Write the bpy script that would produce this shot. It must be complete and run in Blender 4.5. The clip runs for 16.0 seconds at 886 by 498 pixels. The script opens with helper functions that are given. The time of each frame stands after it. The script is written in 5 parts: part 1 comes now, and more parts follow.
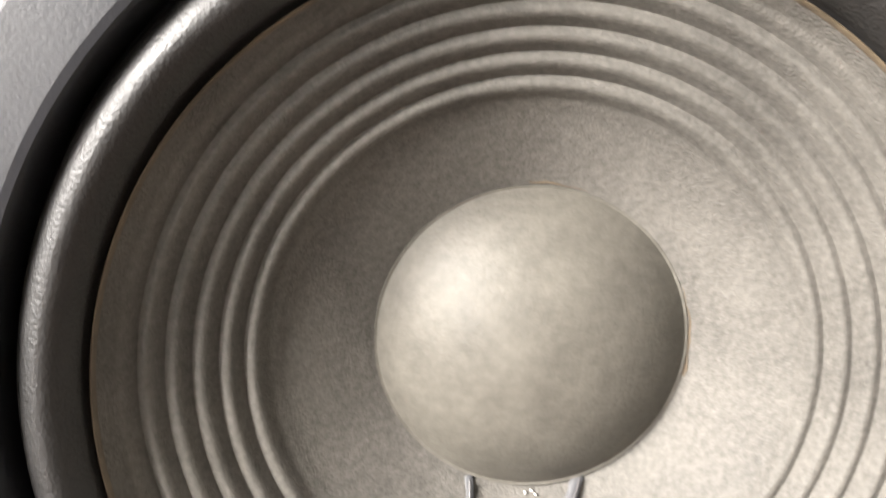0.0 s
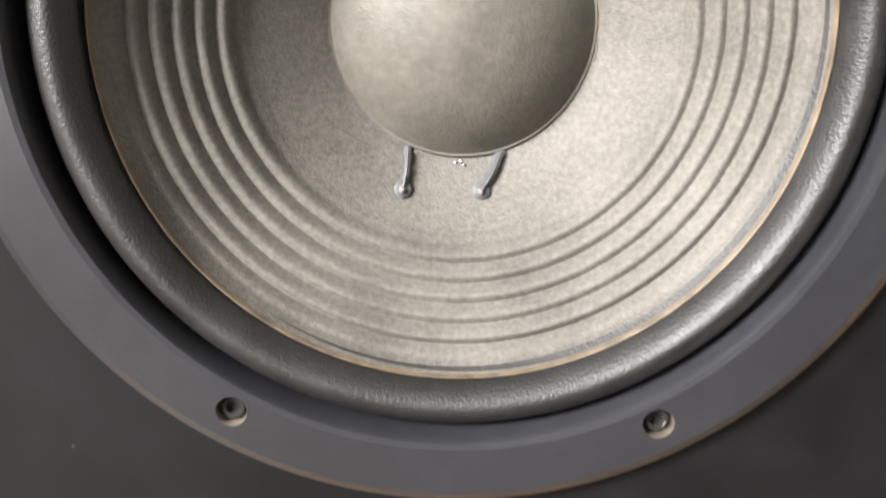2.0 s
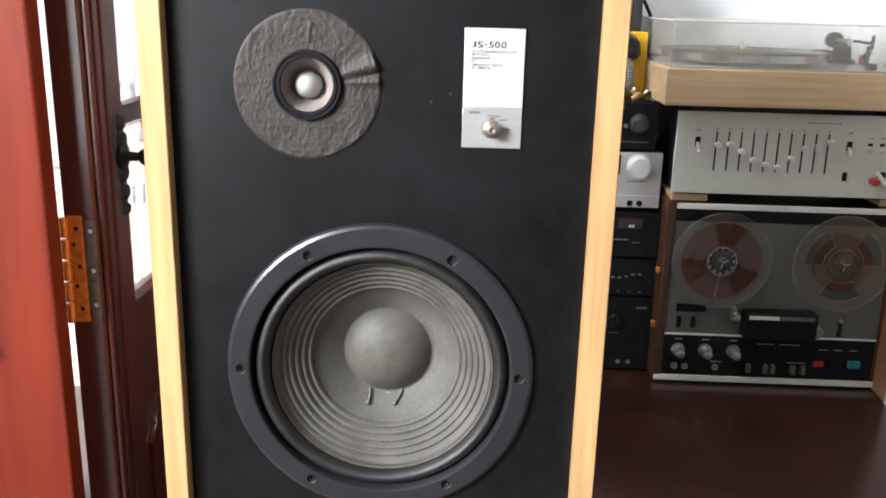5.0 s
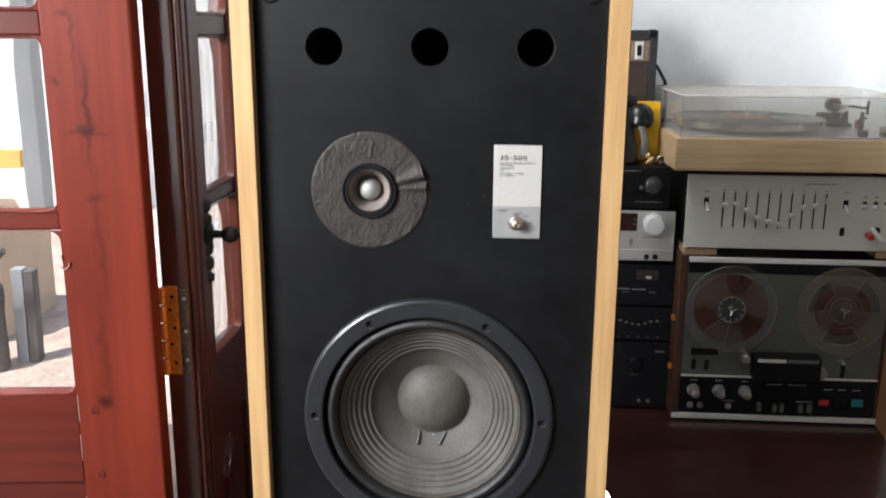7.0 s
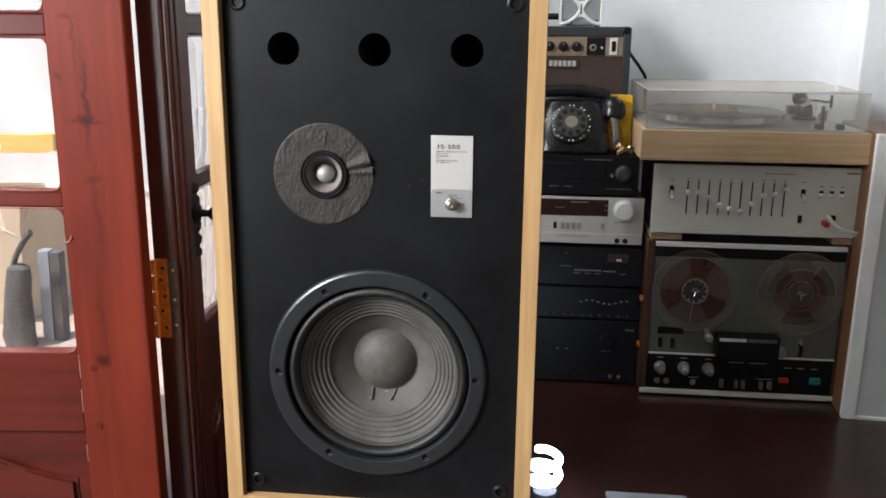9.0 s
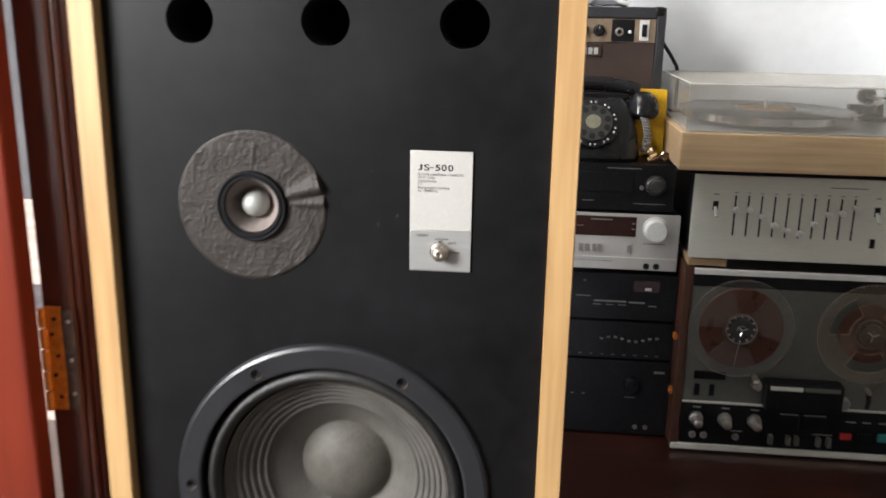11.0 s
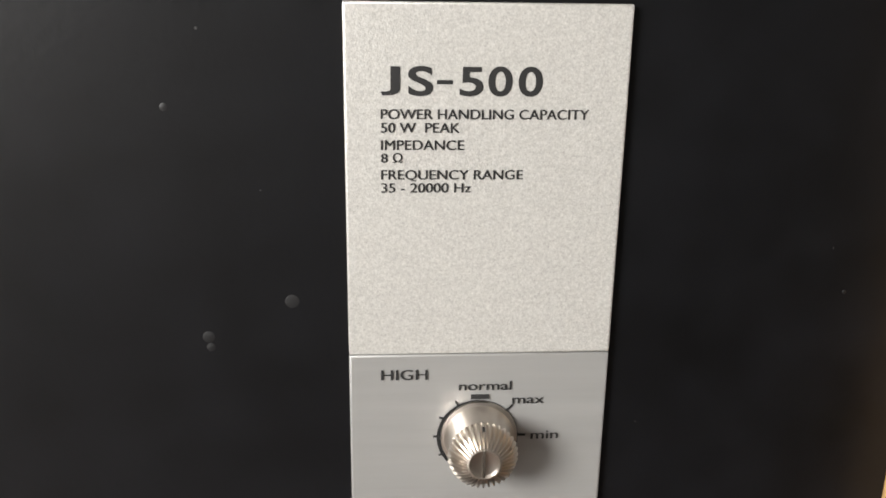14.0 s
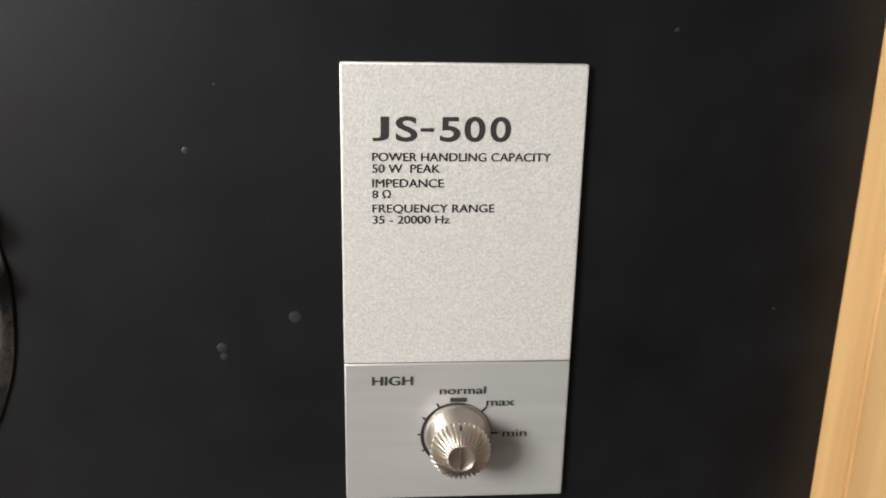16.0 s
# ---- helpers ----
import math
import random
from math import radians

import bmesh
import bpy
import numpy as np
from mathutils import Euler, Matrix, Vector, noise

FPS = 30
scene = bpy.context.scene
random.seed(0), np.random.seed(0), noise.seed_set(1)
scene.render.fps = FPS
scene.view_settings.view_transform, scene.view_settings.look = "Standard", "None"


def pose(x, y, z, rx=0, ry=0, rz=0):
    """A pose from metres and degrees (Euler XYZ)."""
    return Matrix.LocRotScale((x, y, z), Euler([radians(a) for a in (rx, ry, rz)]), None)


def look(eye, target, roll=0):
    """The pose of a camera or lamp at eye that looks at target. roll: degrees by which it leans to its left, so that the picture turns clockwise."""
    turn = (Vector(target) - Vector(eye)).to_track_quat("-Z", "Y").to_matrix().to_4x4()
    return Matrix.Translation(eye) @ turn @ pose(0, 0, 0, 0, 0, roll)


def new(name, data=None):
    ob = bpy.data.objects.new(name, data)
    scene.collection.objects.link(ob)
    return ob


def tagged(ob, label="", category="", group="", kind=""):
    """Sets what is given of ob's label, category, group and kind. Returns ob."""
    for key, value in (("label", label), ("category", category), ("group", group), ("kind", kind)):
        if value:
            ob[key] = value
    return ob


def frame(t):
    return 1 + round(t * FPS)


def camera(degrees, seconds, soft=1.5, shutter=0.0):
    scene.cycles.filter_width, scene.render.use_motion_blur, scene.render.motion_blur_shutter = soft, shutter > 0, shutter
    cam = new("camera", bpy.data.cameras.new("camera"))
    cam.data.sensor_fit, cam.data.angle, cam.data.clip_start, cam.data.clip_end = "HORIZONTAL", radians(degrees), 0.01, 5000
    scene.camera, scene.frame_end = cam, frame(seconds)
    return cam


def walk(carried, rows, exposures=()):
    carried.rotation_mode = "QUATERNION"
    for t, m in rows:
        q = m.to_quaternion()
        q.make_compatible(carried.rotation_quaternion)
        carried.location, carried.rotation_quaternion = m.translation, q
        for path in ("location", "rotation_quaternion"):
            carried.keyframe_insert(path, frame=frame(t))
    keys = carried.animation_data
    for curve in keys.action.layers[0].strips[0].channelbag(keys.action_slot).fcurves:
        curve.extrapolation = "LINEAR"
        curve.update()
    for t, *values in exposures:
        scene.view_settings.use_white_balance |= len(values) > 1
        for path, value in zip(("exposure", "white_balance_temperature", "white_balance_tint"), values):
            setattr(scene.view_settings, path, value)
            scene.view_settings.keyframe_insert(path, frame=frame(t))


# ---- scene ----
cam = camera(53.35, 16.0, soft=1.7, shutter=0.5)
# seconds, place, turn about x, y, z
PATH = [
    (0.0, -0.0238, -0.1722, 0.8139, 77.69, 0.27, -0.75),
    (0.5, -0.0182, -0.1862, 0.8031, 76.69, -1.46, -0.31),
    (1.0, -0.0144, -0.1956, 0.7857, 75.34, -1.62, -0.01),
    (1.5, -0.0082, -0.2083, 0.7714, 73.88, -2.03, -0.06),
    (2.0, -0.0030, -0.2308, 0.7572, 72.16, -1.67, 0.31),
    (2.5, 0.0029, -0.2645, 0.7766, 70.18, -2.13, 0.64),
    (3.0, 0.0192, -0.3352, 0.8294, 69.54, -1.97, 2.20),
    (3.5, 0.0431, -0.4462, 0.9138, 70.55, -2.44, 3.47),
    (6.0, 0.0752, -0.8170, 1.0907, 75.30, -0.68, 1.37),
    (6.5, 0.0705, -0.8481, 1.1107, 75.47, 0.02, 3.76),
    (7.0, 0.0749, -0.8798, 1.1448, 76.20, -0.34, 3.96),
    (7.5, 0.0980, -0.8950, 1.1644, 77.88, -0.16, 4.24),
    (8.0, 0.1672, -0.9494, 1.1611, 77.30, -0.45, 6.60),
    (8.5, 0.1805, -1.0022, 1.1636, 75.98, -0.35, 5.95),
    (11.0, 0.1579, -0.6636, 1.1394, 74.88, -1.01, 5.95),
    (11.5, 0.0777, -0.4301, 1.0913, 74.92, -3.31, 0.71),
    (12.0, 0.0599, -0.2580, 1.0704, 71.90, -2.27, -2.13),
    (12.5, 0.0666, -0.1811, 1.0461, 73.62, -0.77, -5.63),
    (13.0, 0.0670, -0.1528, 1.0413, 73.74, -1.15, -2.60),
    (13.5, 0.0699, -0.1490, 1.0389, 72.99, -0.95, -4.35),
    (14.0, 0.0725, -0.1498, 1.0410, 72.58, -0.77, -3.66),
    (14.5, 0.0725, -0.1513, 1.0438, 72.87, -0.84, -3.89),
    (15.0, 0.0727, -0.1530, 1.0451, 72.81, -0.86, -3.72),
    (15.5, 0.0717, -0.1566, 1.0459, 73.05, -0.87, -3.96),
    (16.0, 0.0725, -0.1721, 1.0518, 72.93, -1.02, -4.23),
]
walk(cam, [(t, pose(x, y, z, rx, ry, rz)) for t, x, y, z, rx, ry, rz in PATH],
     exposures=[(0.0, 2.45, 7300, 14), (0.5, 2.32, 7300, 14), (1.5, 2.4, 7150, 14), (2.0, 2.32, 7100, 14), (2.5, 2.32, 7100, 14), (3.0, 1.78, 7200, 12), (3.5, 1.65, 6500, 12), (6.0, 1.17, 6500, 12), (8.5, 0.58, 6500, 12), (11.0, 0.93, 6800, 13), (12.0, 0.7, 6900, 14), (12.5, 0.9, 6950, 13), (13.0, 0.76, 7050, 13), (16.0, 0.68, 7050, 13)])

# ---- daylight ----
world = bpy.data.worlds.new("world")
scene.world = world
world.use_nodes = True
wn = world.node_tree.nodes
sky = wn.new("ShaderNodeTexSky")
sky.sky_type, sky.sun_disc, sky.sun_elevation, sky.sun_rotation = "NISHITA", False, radians(58), radians(217)
wn["Background"].inputs["Strength"].default_value = 0.15
world.node_tree.links.new(sky.outputs["Color"], wn["Background"].inputs["Color"])

sun_data = bpy.data.lights.new("sun", "SUN")
sun_data.energy, sun_data.angle, sun_data.color = 3.8, radians(2), (1.0, 0.95, 0.88)
sun = new("sun", sun_data)
sun.matrix_world = look((-3, -2.2, 8), (0, 0, 0))


def sky_opening(name, at, target, width, height, watts):
    """The sky's light in a window's opening."""
    data = bpy.data.lights.new(name, "AREA")
    data.shape, data.size, data.size_y, data.energy, data.color = "RECTANGLE", width, height, watts, (0.95, 0.98, 1.0)
    ob = new(name, data)
    ob.matrix_world = look(at, target)
    return ob


sky_opening("window_light", (-1.62, -1.42, 1.8), (0.0, -0.1, 0.85), 0.75, 0.85, 80)
sky_opening("door_light", (-0.31, 0.72, 1.85), (0.9, 1.15, 1.2), 0.8, 0.6, 8.5)
sky_opening("rear_window_light", (-1.62, -2.62, 1.15), (0.0, -1.2, 1.0), 0.5, 1.5, 8)


# ---- materials ----
def rgb(c):
    return (*c, 1.0) if len(c) == 3 else c


def material(name, color, rough=0.5, metal=0.0, vary=0.15, scale=8.0, fine=120.0, bump=0.0, bump_scale=200.0,
             stretch=(1, 1, 1), coat=0.0, spec=0.5, second=None, rough_vary=0.1):
    """A painted, moulded or metal surface: broad stains and fine grain in colour, gloss and relief."""
    m = bpy.data.materials.new(name)
    m.use_nodes = True
    n, l = m.node_tree.nodes, m.node_tree.links
    p = n["Principled BSDF"]
    p.inputs["Metallic"].default_value = metal
    p.inputs["Coat Weight"].default_value = coat
    p.inputs["Coat Roughness"].default_value = 0.12
    p.inputs["Specular IOR Level"].default_value = spec
    tc = n.new("ShaderNodeTexCoord")
    mp = n.new("ShaderNodeMapping")
    mp.inputs["Scale"].default_value = stretch
    l.new(tc.outputs["Object"], mp.inputs["Vector"])
    broad, grain = n.new("ShaderNodeTexNoise"), n.new("ShaderNodeTexNoise")
    broad.inputs["Scale"].default_value, broad.inputs["Detail"].default_value = scale, 5
    grain.inputs["Scale"].default_value, grain.inputs["Detail"].default_value = fine, 4
    for t in (broad, grain):
        l.new(mp.outputs["Vector"], t.inputs["Vector"])
    ramp = n.new("ShaderNodeMix")
    ramp.data_type = "RGBA"
    c = np.array(color[:3], float)
    d = np.array(second, float) if second else np.clip(c * (1 - 2 * vary), 0, 1)
    e = c if second else np.clip(c * (1 + vary), 0, 1)
    ramp.inputs["A"].default_value, ramp.inputs["B"].default_value = rgb(tuple(d)), rgb(tuple(e))
    add = n.new("ShaderNodeMath")
    add.operation = "ADD"
    half = n.new("ShaderNodeMath")
    half.operation, half.inputs[1].default_value = "MULTIPLY", 0.5
    l.new(broad.outputs["Fac"], add.inputs[0])
    l.new(grain.outputs["Fac"], add.inputs[1])
    l.new(add.outputs[0], half.inputs[0])
    spread = n.new("ShaderNodeMapRange")
    spread.inputs["From Min"].default_value, spread.inputs["From Max"].default_value = 0.3, 0.7
    l.new(half.outputs[0], spread.inputs["Value"])
    l.new(spread.outputs["Result"], ramp.inputs["Factor"])
    l.new(ramp.outputs["Result"], p.inputs["Base Color"])
    rr = n.new("ShaderNodeMapRange")
    rr.inputs["To Min"].default_value, rr.inputs["To Max"].default_value = max(0.02, rough - rough_vary), min(1, rough + rough_vary)
    l.new(broad.outputs["Fac"], rr.inputs["Value"])
    l.new(rr.outputs["Result"], p.inputs["Roughness"])
    if bump:
        relief = n.new("ShaderNodeTexNoise")
        relief.inputs["Scale"].default_value, relief.inputs["Detail"].default_value = bump_scale, 3
        l.new(mp.outputs["Vector"], relief.inputs["Vector"])
        b = n.new("ShaderNodeBump")
        b.inputs["Strength"].default_value, b.inputs["Distance"].default_value = bump, 0.002
        l.new(relief.outputs["Fac"], b.inputs["Height"])
        l.new(b.outputs["Normal"], p.inputs["Normal"])
    return m


def wood(name, dark, light, axis="z", rough=0.45, coat=0.0, grain=1.0, knots=False):
    """Boards with the grain along one axis."""
    stretch = {"x": (3, 60, 60), "y": (60, 3, 60), "z": (60, 60, 3)}[axis]
    m = bpy.data.materials.new(name)
    m.use_nodes = True
    n, l = m.node_tree.nodes, m.node_tree.links
    p = n["Principled BSDF"]
    p.inputs["Roughness"].default_value, p.inputs["Coat Weight"].default_value = rough, coat
    p.inputs["Coat Roughness"].default_value = 0.15
    tc, mp = n.new("ShaderNodeTexCoord"), n.new("ShaderNodeMapping")
    mp.inputs["Scale"].default_value = [v * grain for v in stretch]
    l.new(tc.outputs["Object"], mp.inputs["Vector"])
    fibre, broad = n.new("ShaderNodeTexNoise"), n.new("ShaderNodeTexNoise")
    fibre.inputs["Scale"].default_value, fibre.inputs["Detail"].default_value, fibre.inputs["Distortion"].default_value = 2.2, 7, 0.4
    broad.inputs["Scale"].default_value, broad.inputs["Detail"].default_value = 5.0, 3
    l.new(mp.outputs["Vector"], fibre.inputs["Vector"])
    l.new(tc.outputs["Object"], broad.inputs["Vector"])
    mixed = n.new("ShaderNodeMath")
    mixed.operation = "MULTIPLY_ADD"
    mixed.inputs[1].default_value, mixed.inputs[2].default_value = 0.65, 0.0
    l.new(fibre.outputs["Fac"], mixed.inputs[0])
    plus = n.new("ShaderNodeMath")
    plus.operation = "MULTIPLY_ADD"
    plus.inputs[1].default_value = 0.35
    l.new(broad.outputs["Fac"], plus.inputs[0])
    l.new(mixed.outputs[0], plus.inputs[2])
    ramp = n.new("ShaderNodeValToRGB")
    ramp.color_ramp.elements[0].position, ramp.color_ramp.elements[0].color = 0.32, rgb(dark)
    ramp.color_ramp.elements[1].position, ramp.color_ramp.elements[1].color = 0.66, rgb(light)
    l.new(plus.outputs[0], ramp.inputs["Fac"])
    colour = ramp.outputs["Color"]
    if knots:
        # dark knots and resin streaks: across, up, half width, half height, strength
        wob = n.new("ShaderNodeTexNoise")
        wob.inputs["Scale"].default_value, wob.inputs["Detail"].default_value = 45, 4
        l.new(tc.outputs["Object"], wob.inputs["Vector"])
        off = n.new("ShaderNodeVectorMath")
        off.operation = "MULTIPLY_ADD"
        off.inputs[1].default_value = (0.022, 0.0, 0.022)
        l.new(wob.outputs["Color"], off.inputs[0])
        l.new(tc.outputs["Object"], off.inputs[2])
        dark_part = None
        for kx, kz, ka, kb, ks in ((-0.062, 1.028, 0.013, 0.011, 0.85), (-0.062, 1.025, 0.035, 0.004, 0.55), (-0.06, 1.05, 0.0045, 0.09, 0.6),
                                   (-0.076, 1.163, 0.014, 0.007, 0.5), (-0.07, 1.14, 0.004, 0.05, 0.4), (-0.058, 0.946, 0.016, 0.007, 0.5),
                                   (-0.056, 0.9, 0.006, 0.12, 0.35), (-0.067, 0.68, 0.013, 0.013, 0.85), (-0.064, 0.75, 0.009, 0.09, 0.35), (-0.095, 1.087, 0.006, 0.012, 0.5)):
            at = n.new("ShaderNodeVectorMath")
            at.operation = "SUBTRACT"
            at.inputs[1].default_value = (kx + 0.011, 0.0, kz + 0.011)
            l.new(off.outputs["Vector"], at.inputs[0])
            flat = n.new("ShaderNodeVectorMath")
            flat.operation = "MULTIPLY"
            flat.inputs[1].default_value = (1 / ka, 0.0, 1 / kb)
            l.new(at.outputs["Vector"], flat.inputs[0])
            far = n.new("ShaderNodeVectorMath")
            far.operation = "LENGTH"
            l.new(flat.outputs["Vector"], far.inputs[0])
            kr = n.new("ShaderNodeMapRange")
            kr.interpolation_type = "SMOOTHSTEP"
            kr.inputs["From Min"].default_value, kr.inputs["From Max"].default_value = 0.1, 1.15
            kr.inputs["To Min"].default_value, kr.inputs["To Max"].default_value = ks, 0.0
            l.new(far.outputs["Value"], kr.inputs["Value"])
            if dark_part is None:
                dark_part = kr.outputs["Result"]
            else:
                more = n.new("ShaderNodeMath")
                more.operation = "MAXIMUM"
                l.new(dark_part, more.inputs[0])
                l.new(kr.outputs["Result"], more.inputs[1])
                dark_part = more.outputs[0]
        km = n.new("ShaderNodeMix")
        km.data_type = "RGBA"
        km.inputs["B"].default_value = rgb(tuple(v * 0.25 for v in dark))
        l.new(dark_part, km.inputs["Factor"])
        l.new(colour, km.inputs["A"])
        colour = km.outputs["Result"]
    l.new(colour, p.inputs["Base Color"])
    b = n.new("ShaderNodeBump")
    b.inputs["Strength"].default_value, b.inputs["Distance"].default_value = 0.12, 0.0008
    l.new(fibre.outputs["Fac"], b.inputs["Height"])
    l.new(b.outputs["Normal"], p.inputs["Normal"])
    return m


def glass(name, tint=(0.97, 0.98, 0.97), rough=0.0):
    m = bpy.data.materials.new(name)
    m.use_nodes = True
    p = m.node_tree.nodes["Principled BSDF"]
    p.inputs["Base Color"].default_value = rgb(tint)
    p.inputs["Transmission Weight"].default_value, p.inputs["Roughness"].default_value, p.inputs["IOR"].default_value = 1.0, rough, 1.45
    return m


def hazy(name, color, cover, rough):
    """Clear plastic with dulling or a reflection put into its colour: part lets light through, part shows its own
    surface.
    """
    m = material(name, color, rough, vary=0.08, scale=20)
    m.node_tree.nodes["Principled BSDF"].inputs["Alpha"].default_value = cover
    return m


def glow(name, color, strength):
    m = bpy.data.materials.new(name)
    m.use_nodes = True
    p = m.node_tree.nodes["Principled BSDF"]
    p.inputs["Emission Color"].default_value, p.inputs["Emission Strength"].default_value = rgb(color), strength
    return m


OAK_Z = wood("pale_veneer_upright", (0.36, 0.205, 0.085), (0.52, 0.33, 0.15), "z", 0.42, 0.15)
OAK_X = wood("pale_veneer_level", (0.36, 0.205, 0.085), (0.52, 0.33, 0.15), "x", 0.42, 0.15)
BAFFLE = material("matt_black_board", (0.0039, 0.0042, 0.0051), 0.43, vary=0.4, scale=9, fine=60, bump=0.03, bump_scale=500, rough_vary=0.1, spec=0.27)
RING = material("charcoal_moulding", (0.017, 0.018, 0.021), 0.33, vary=0.12, scale=10, bump=0.05, bump_scale=900)
RUBBER = material("glossy_black_surround", (0.0078, 0.0073, 0.007), 0.53, vary=0.4, scale=60, fine=500, spec=0.6, bump=0.2, bump_scale=1100, rough_vary=0.14)
PAPER = material("grey_paper_cone", (0.098, 0.0922, 0.0832), 0.62, vary=0.24, scale=30, fine=600, bump=0.22, bump_scale=1300, spec=0.26)
CAP = material("grey_dust_cap", (0.088, 0.082, 0.07), 0.58, vary=0.15, scale=90, fine=340, bump=0.12, bump_scale=900, spec=0.34)
RUST = material("brown_glue_line", (0.096, 0.072, 0.047), 0.5, vary=0.3, scale=60, bump=0.3)
GLUE = material("clear_glue", (0.07, 0.071, 0.076), 0.5, vary=0.25, scale=300, spec=0.25)
SOLDER = material("dull_solder", (0.24, 0.22, 0.21), 0.5, metal=0.4, vary=0.3, scale=900)
LEAD = material("tinned_lead_wire", (0.05, 0.048, 0.05), 0.5, metal=0.2)
BLACK = material("black_plastic", (0.009, 0.009, 0.0105), 0.36, vary=0.25, scale=15, bump=0.05, spec=0.22)
BOLTCUP = material("worn_bronze", (0.13, 0.11, 0.09), 0.35, metal=0.5, vary=0.3, scale=120)
SOOT = material("black_hole", (0.004, 0.004, 0.004), 0.9)
FELT = material("grey_felt_pad", (0.027, 0.0215, 0.0178), 0.6, vary=0.26, scale=55, fine=400, bump=0.28, bump_scale=420, spec=0.38)
SATIN = material("satin_aluminium", (0.56, 0.55, 0.52), 0.48, metal=0.35, vary=0.16, scale=1700, fine=3200, bump=0.12, bump_scale=3000)
BRUSHED = material("brushed_aluminium", (0.4, 0.4, 0.39), 0.36, metal=0.45, vary=0.06, scale=10, fine=300, stretch=(0.08, 1, 1), bump=0.05, bump_scale=400)
CHROME = material("worn_nickel", (0.66, 0.6, 0.54), 0.33, metal=1.0, vary=0.1, scale=60)
INK = material("black_ink", (0.012, 0.012, 0.012), 0.6)
SILVER = material("silver_dome", (0.36, 0.365, 0.34), 0.6, metal=0.4, vary=0.05, scale=40)
PINKISH = material("pale_tweeter_cone", (0.21, 0.175, 0.16), 0.6, vary=0.12, scale=40, fine=300, bump=0.15, bump_scale=500)
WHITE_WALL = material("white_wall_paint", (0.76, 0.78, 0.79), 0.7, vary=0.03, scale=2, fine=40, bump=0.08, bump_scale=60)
# walls, ceiling and floor out of view, darkened to cut the bounced fill
DIM_BEIGE = material("dimmed_beige_wall", (0.25, 0.245, 0.23), 0.8, vary=0.05, scale=2)
CEIL = material("dimmed_ceiling", (0.42, 0.42, 0.4), 0.8, vary=0.03, scale=2)
FLOOR_M = material("dimmed_terracotta_floor", (0.11, 0.08, 0.065), 0.35, vary=0.2, scale=4, bump=0.05)
MAHOG_X = wood("dark_mahogany_top", (0.012, 0.004, 0.003), (0.042, 0.012, 0.008), "x", 0.3, 0.3)
REDWOOD_Z = wood("red_varnished_stile", (0.095, 0.0115, 0.006), (0.18, 0.0255, 0.0115), "z", 0.45, 0.04, 0.3, knots=True)
REDWOOD_X = wood("red_varnished_rail", (0.055, 0.007, 0.0045), (0.115, 0.016, 0.009), "x", 0.42, 0.25, 0.35)
for painted in (REDWOOD_Z, REDWOOD_X):
    painted.node_tree.nodes["Principled BSDF"].inputs["Specular IOR Level"].default_value = 0.22
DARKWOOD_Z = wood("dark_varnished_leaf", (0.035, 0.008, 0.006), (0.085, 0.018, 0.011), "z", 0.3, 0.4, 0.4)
PANE = glass("window_glass")
PERSPEX = hazy("hazy_clear_acrylic", (0.7, 0.67, 0.6), 0.16, 0.1)
# beige, more opaque lid: the reflection at a grazing angle, as colour
PERSPEX_SHEEN = hazy("acrylic_lid_sheen", (0.66, 0.6, 0.5), 0.55, 0.18)
REEL_CLEAR = hazy("milky_reel_plastic", (0.34, 0.31, 0.28), 0.2, 0.2)
REEL_BROWN = hazy("brown_tinted_reel_plastic", (0.3, 0.22, 0.16), 0.38, 0.2)
HUBGREY = material("smoky_hub_plastic", (0.06, 0.062, 0.058), 0.3, vary=0.2, scale=80)
REELHUB = material("brown_hub_plastic", (0.1, 0.07, 0.05), 0.3, vary=0.2, scale=60)
EDGEWORN = material("clear_plastic_edge", (0.3, 0.24, 0.18), 0.2, vary=0.25, scale=40)
BRIGHT = material("bright_plated_knob", (0.86, 0.86, 0.83), 0.2, metal=0.25, vary=0.05)
BRASS = material("orange_lacquered_brass", (0.62, 0.2, 0.03), 0.4, metal=0.35, vary=0.2, scale=60, bump=0.1)
STEEL = material("dull_steel", (0.4, 0.38, 0.35), 0.4, metal=0.8, vary=0.15, scale=40)
PANEL = material("silver_grey_faceplate", (0.72, 0.725, 0.64), 0.42, metal=0.12, vary=0.05, scale=8, fine=400, stretch=(0.1, 1, 1))
DECK = material("grey_green_deck_panel", (0.125, 0.13, 0.112), 0.4, metal=0.1, vary=0.08, scale=10)
WALNUT_Z = wood("walnut_side", (0.035, 0.014, 0.008), (0.10, 0.038, 0.018), "z", 0.45)
TAPE = material("brown_tape", (0.075, 0.028, 0.017), 0.3, vary=0.15, scale=40)
PLINTH_X = wood("light_ash_plinth", (0.42, 0.28, 0.15), (0.58, 0.42, 0.25), "x", 0.5)
VINYL = material("black_vinyl", (0.02, 0.02, 0.021), 0.22, vary=0.2, scale=30)
TAN = material("tan_paper_label", (0.5, 0.3, 0.13), 0.6)
SHINE = material("polished_rim", (0.72, 0.72, 0.72), 0.16, metal=1.0, vary=0.1, scale=25)
CREAM = material("off_white_plastic", (0.68, 0.68, 0.66), 0.4, vary=0.06, scale=20)
YELLOW = material("yellow_card", (0.75, 0.42, 0.01), 0.5, vary=0.12, scale=30)
RED = material("red_plastic", (0.48, 0.025, 0.022), 0.35)
TEAL = material("teal_button", (0.02, 0.17, 0.17), 0.35)
BROWNCLOTH = material("brown_grille_cloth", (0.055, 0.033, 0.026), 0.85, vary=0.25, scale=20, fine=700, bump=0.4, bump_scale=700)
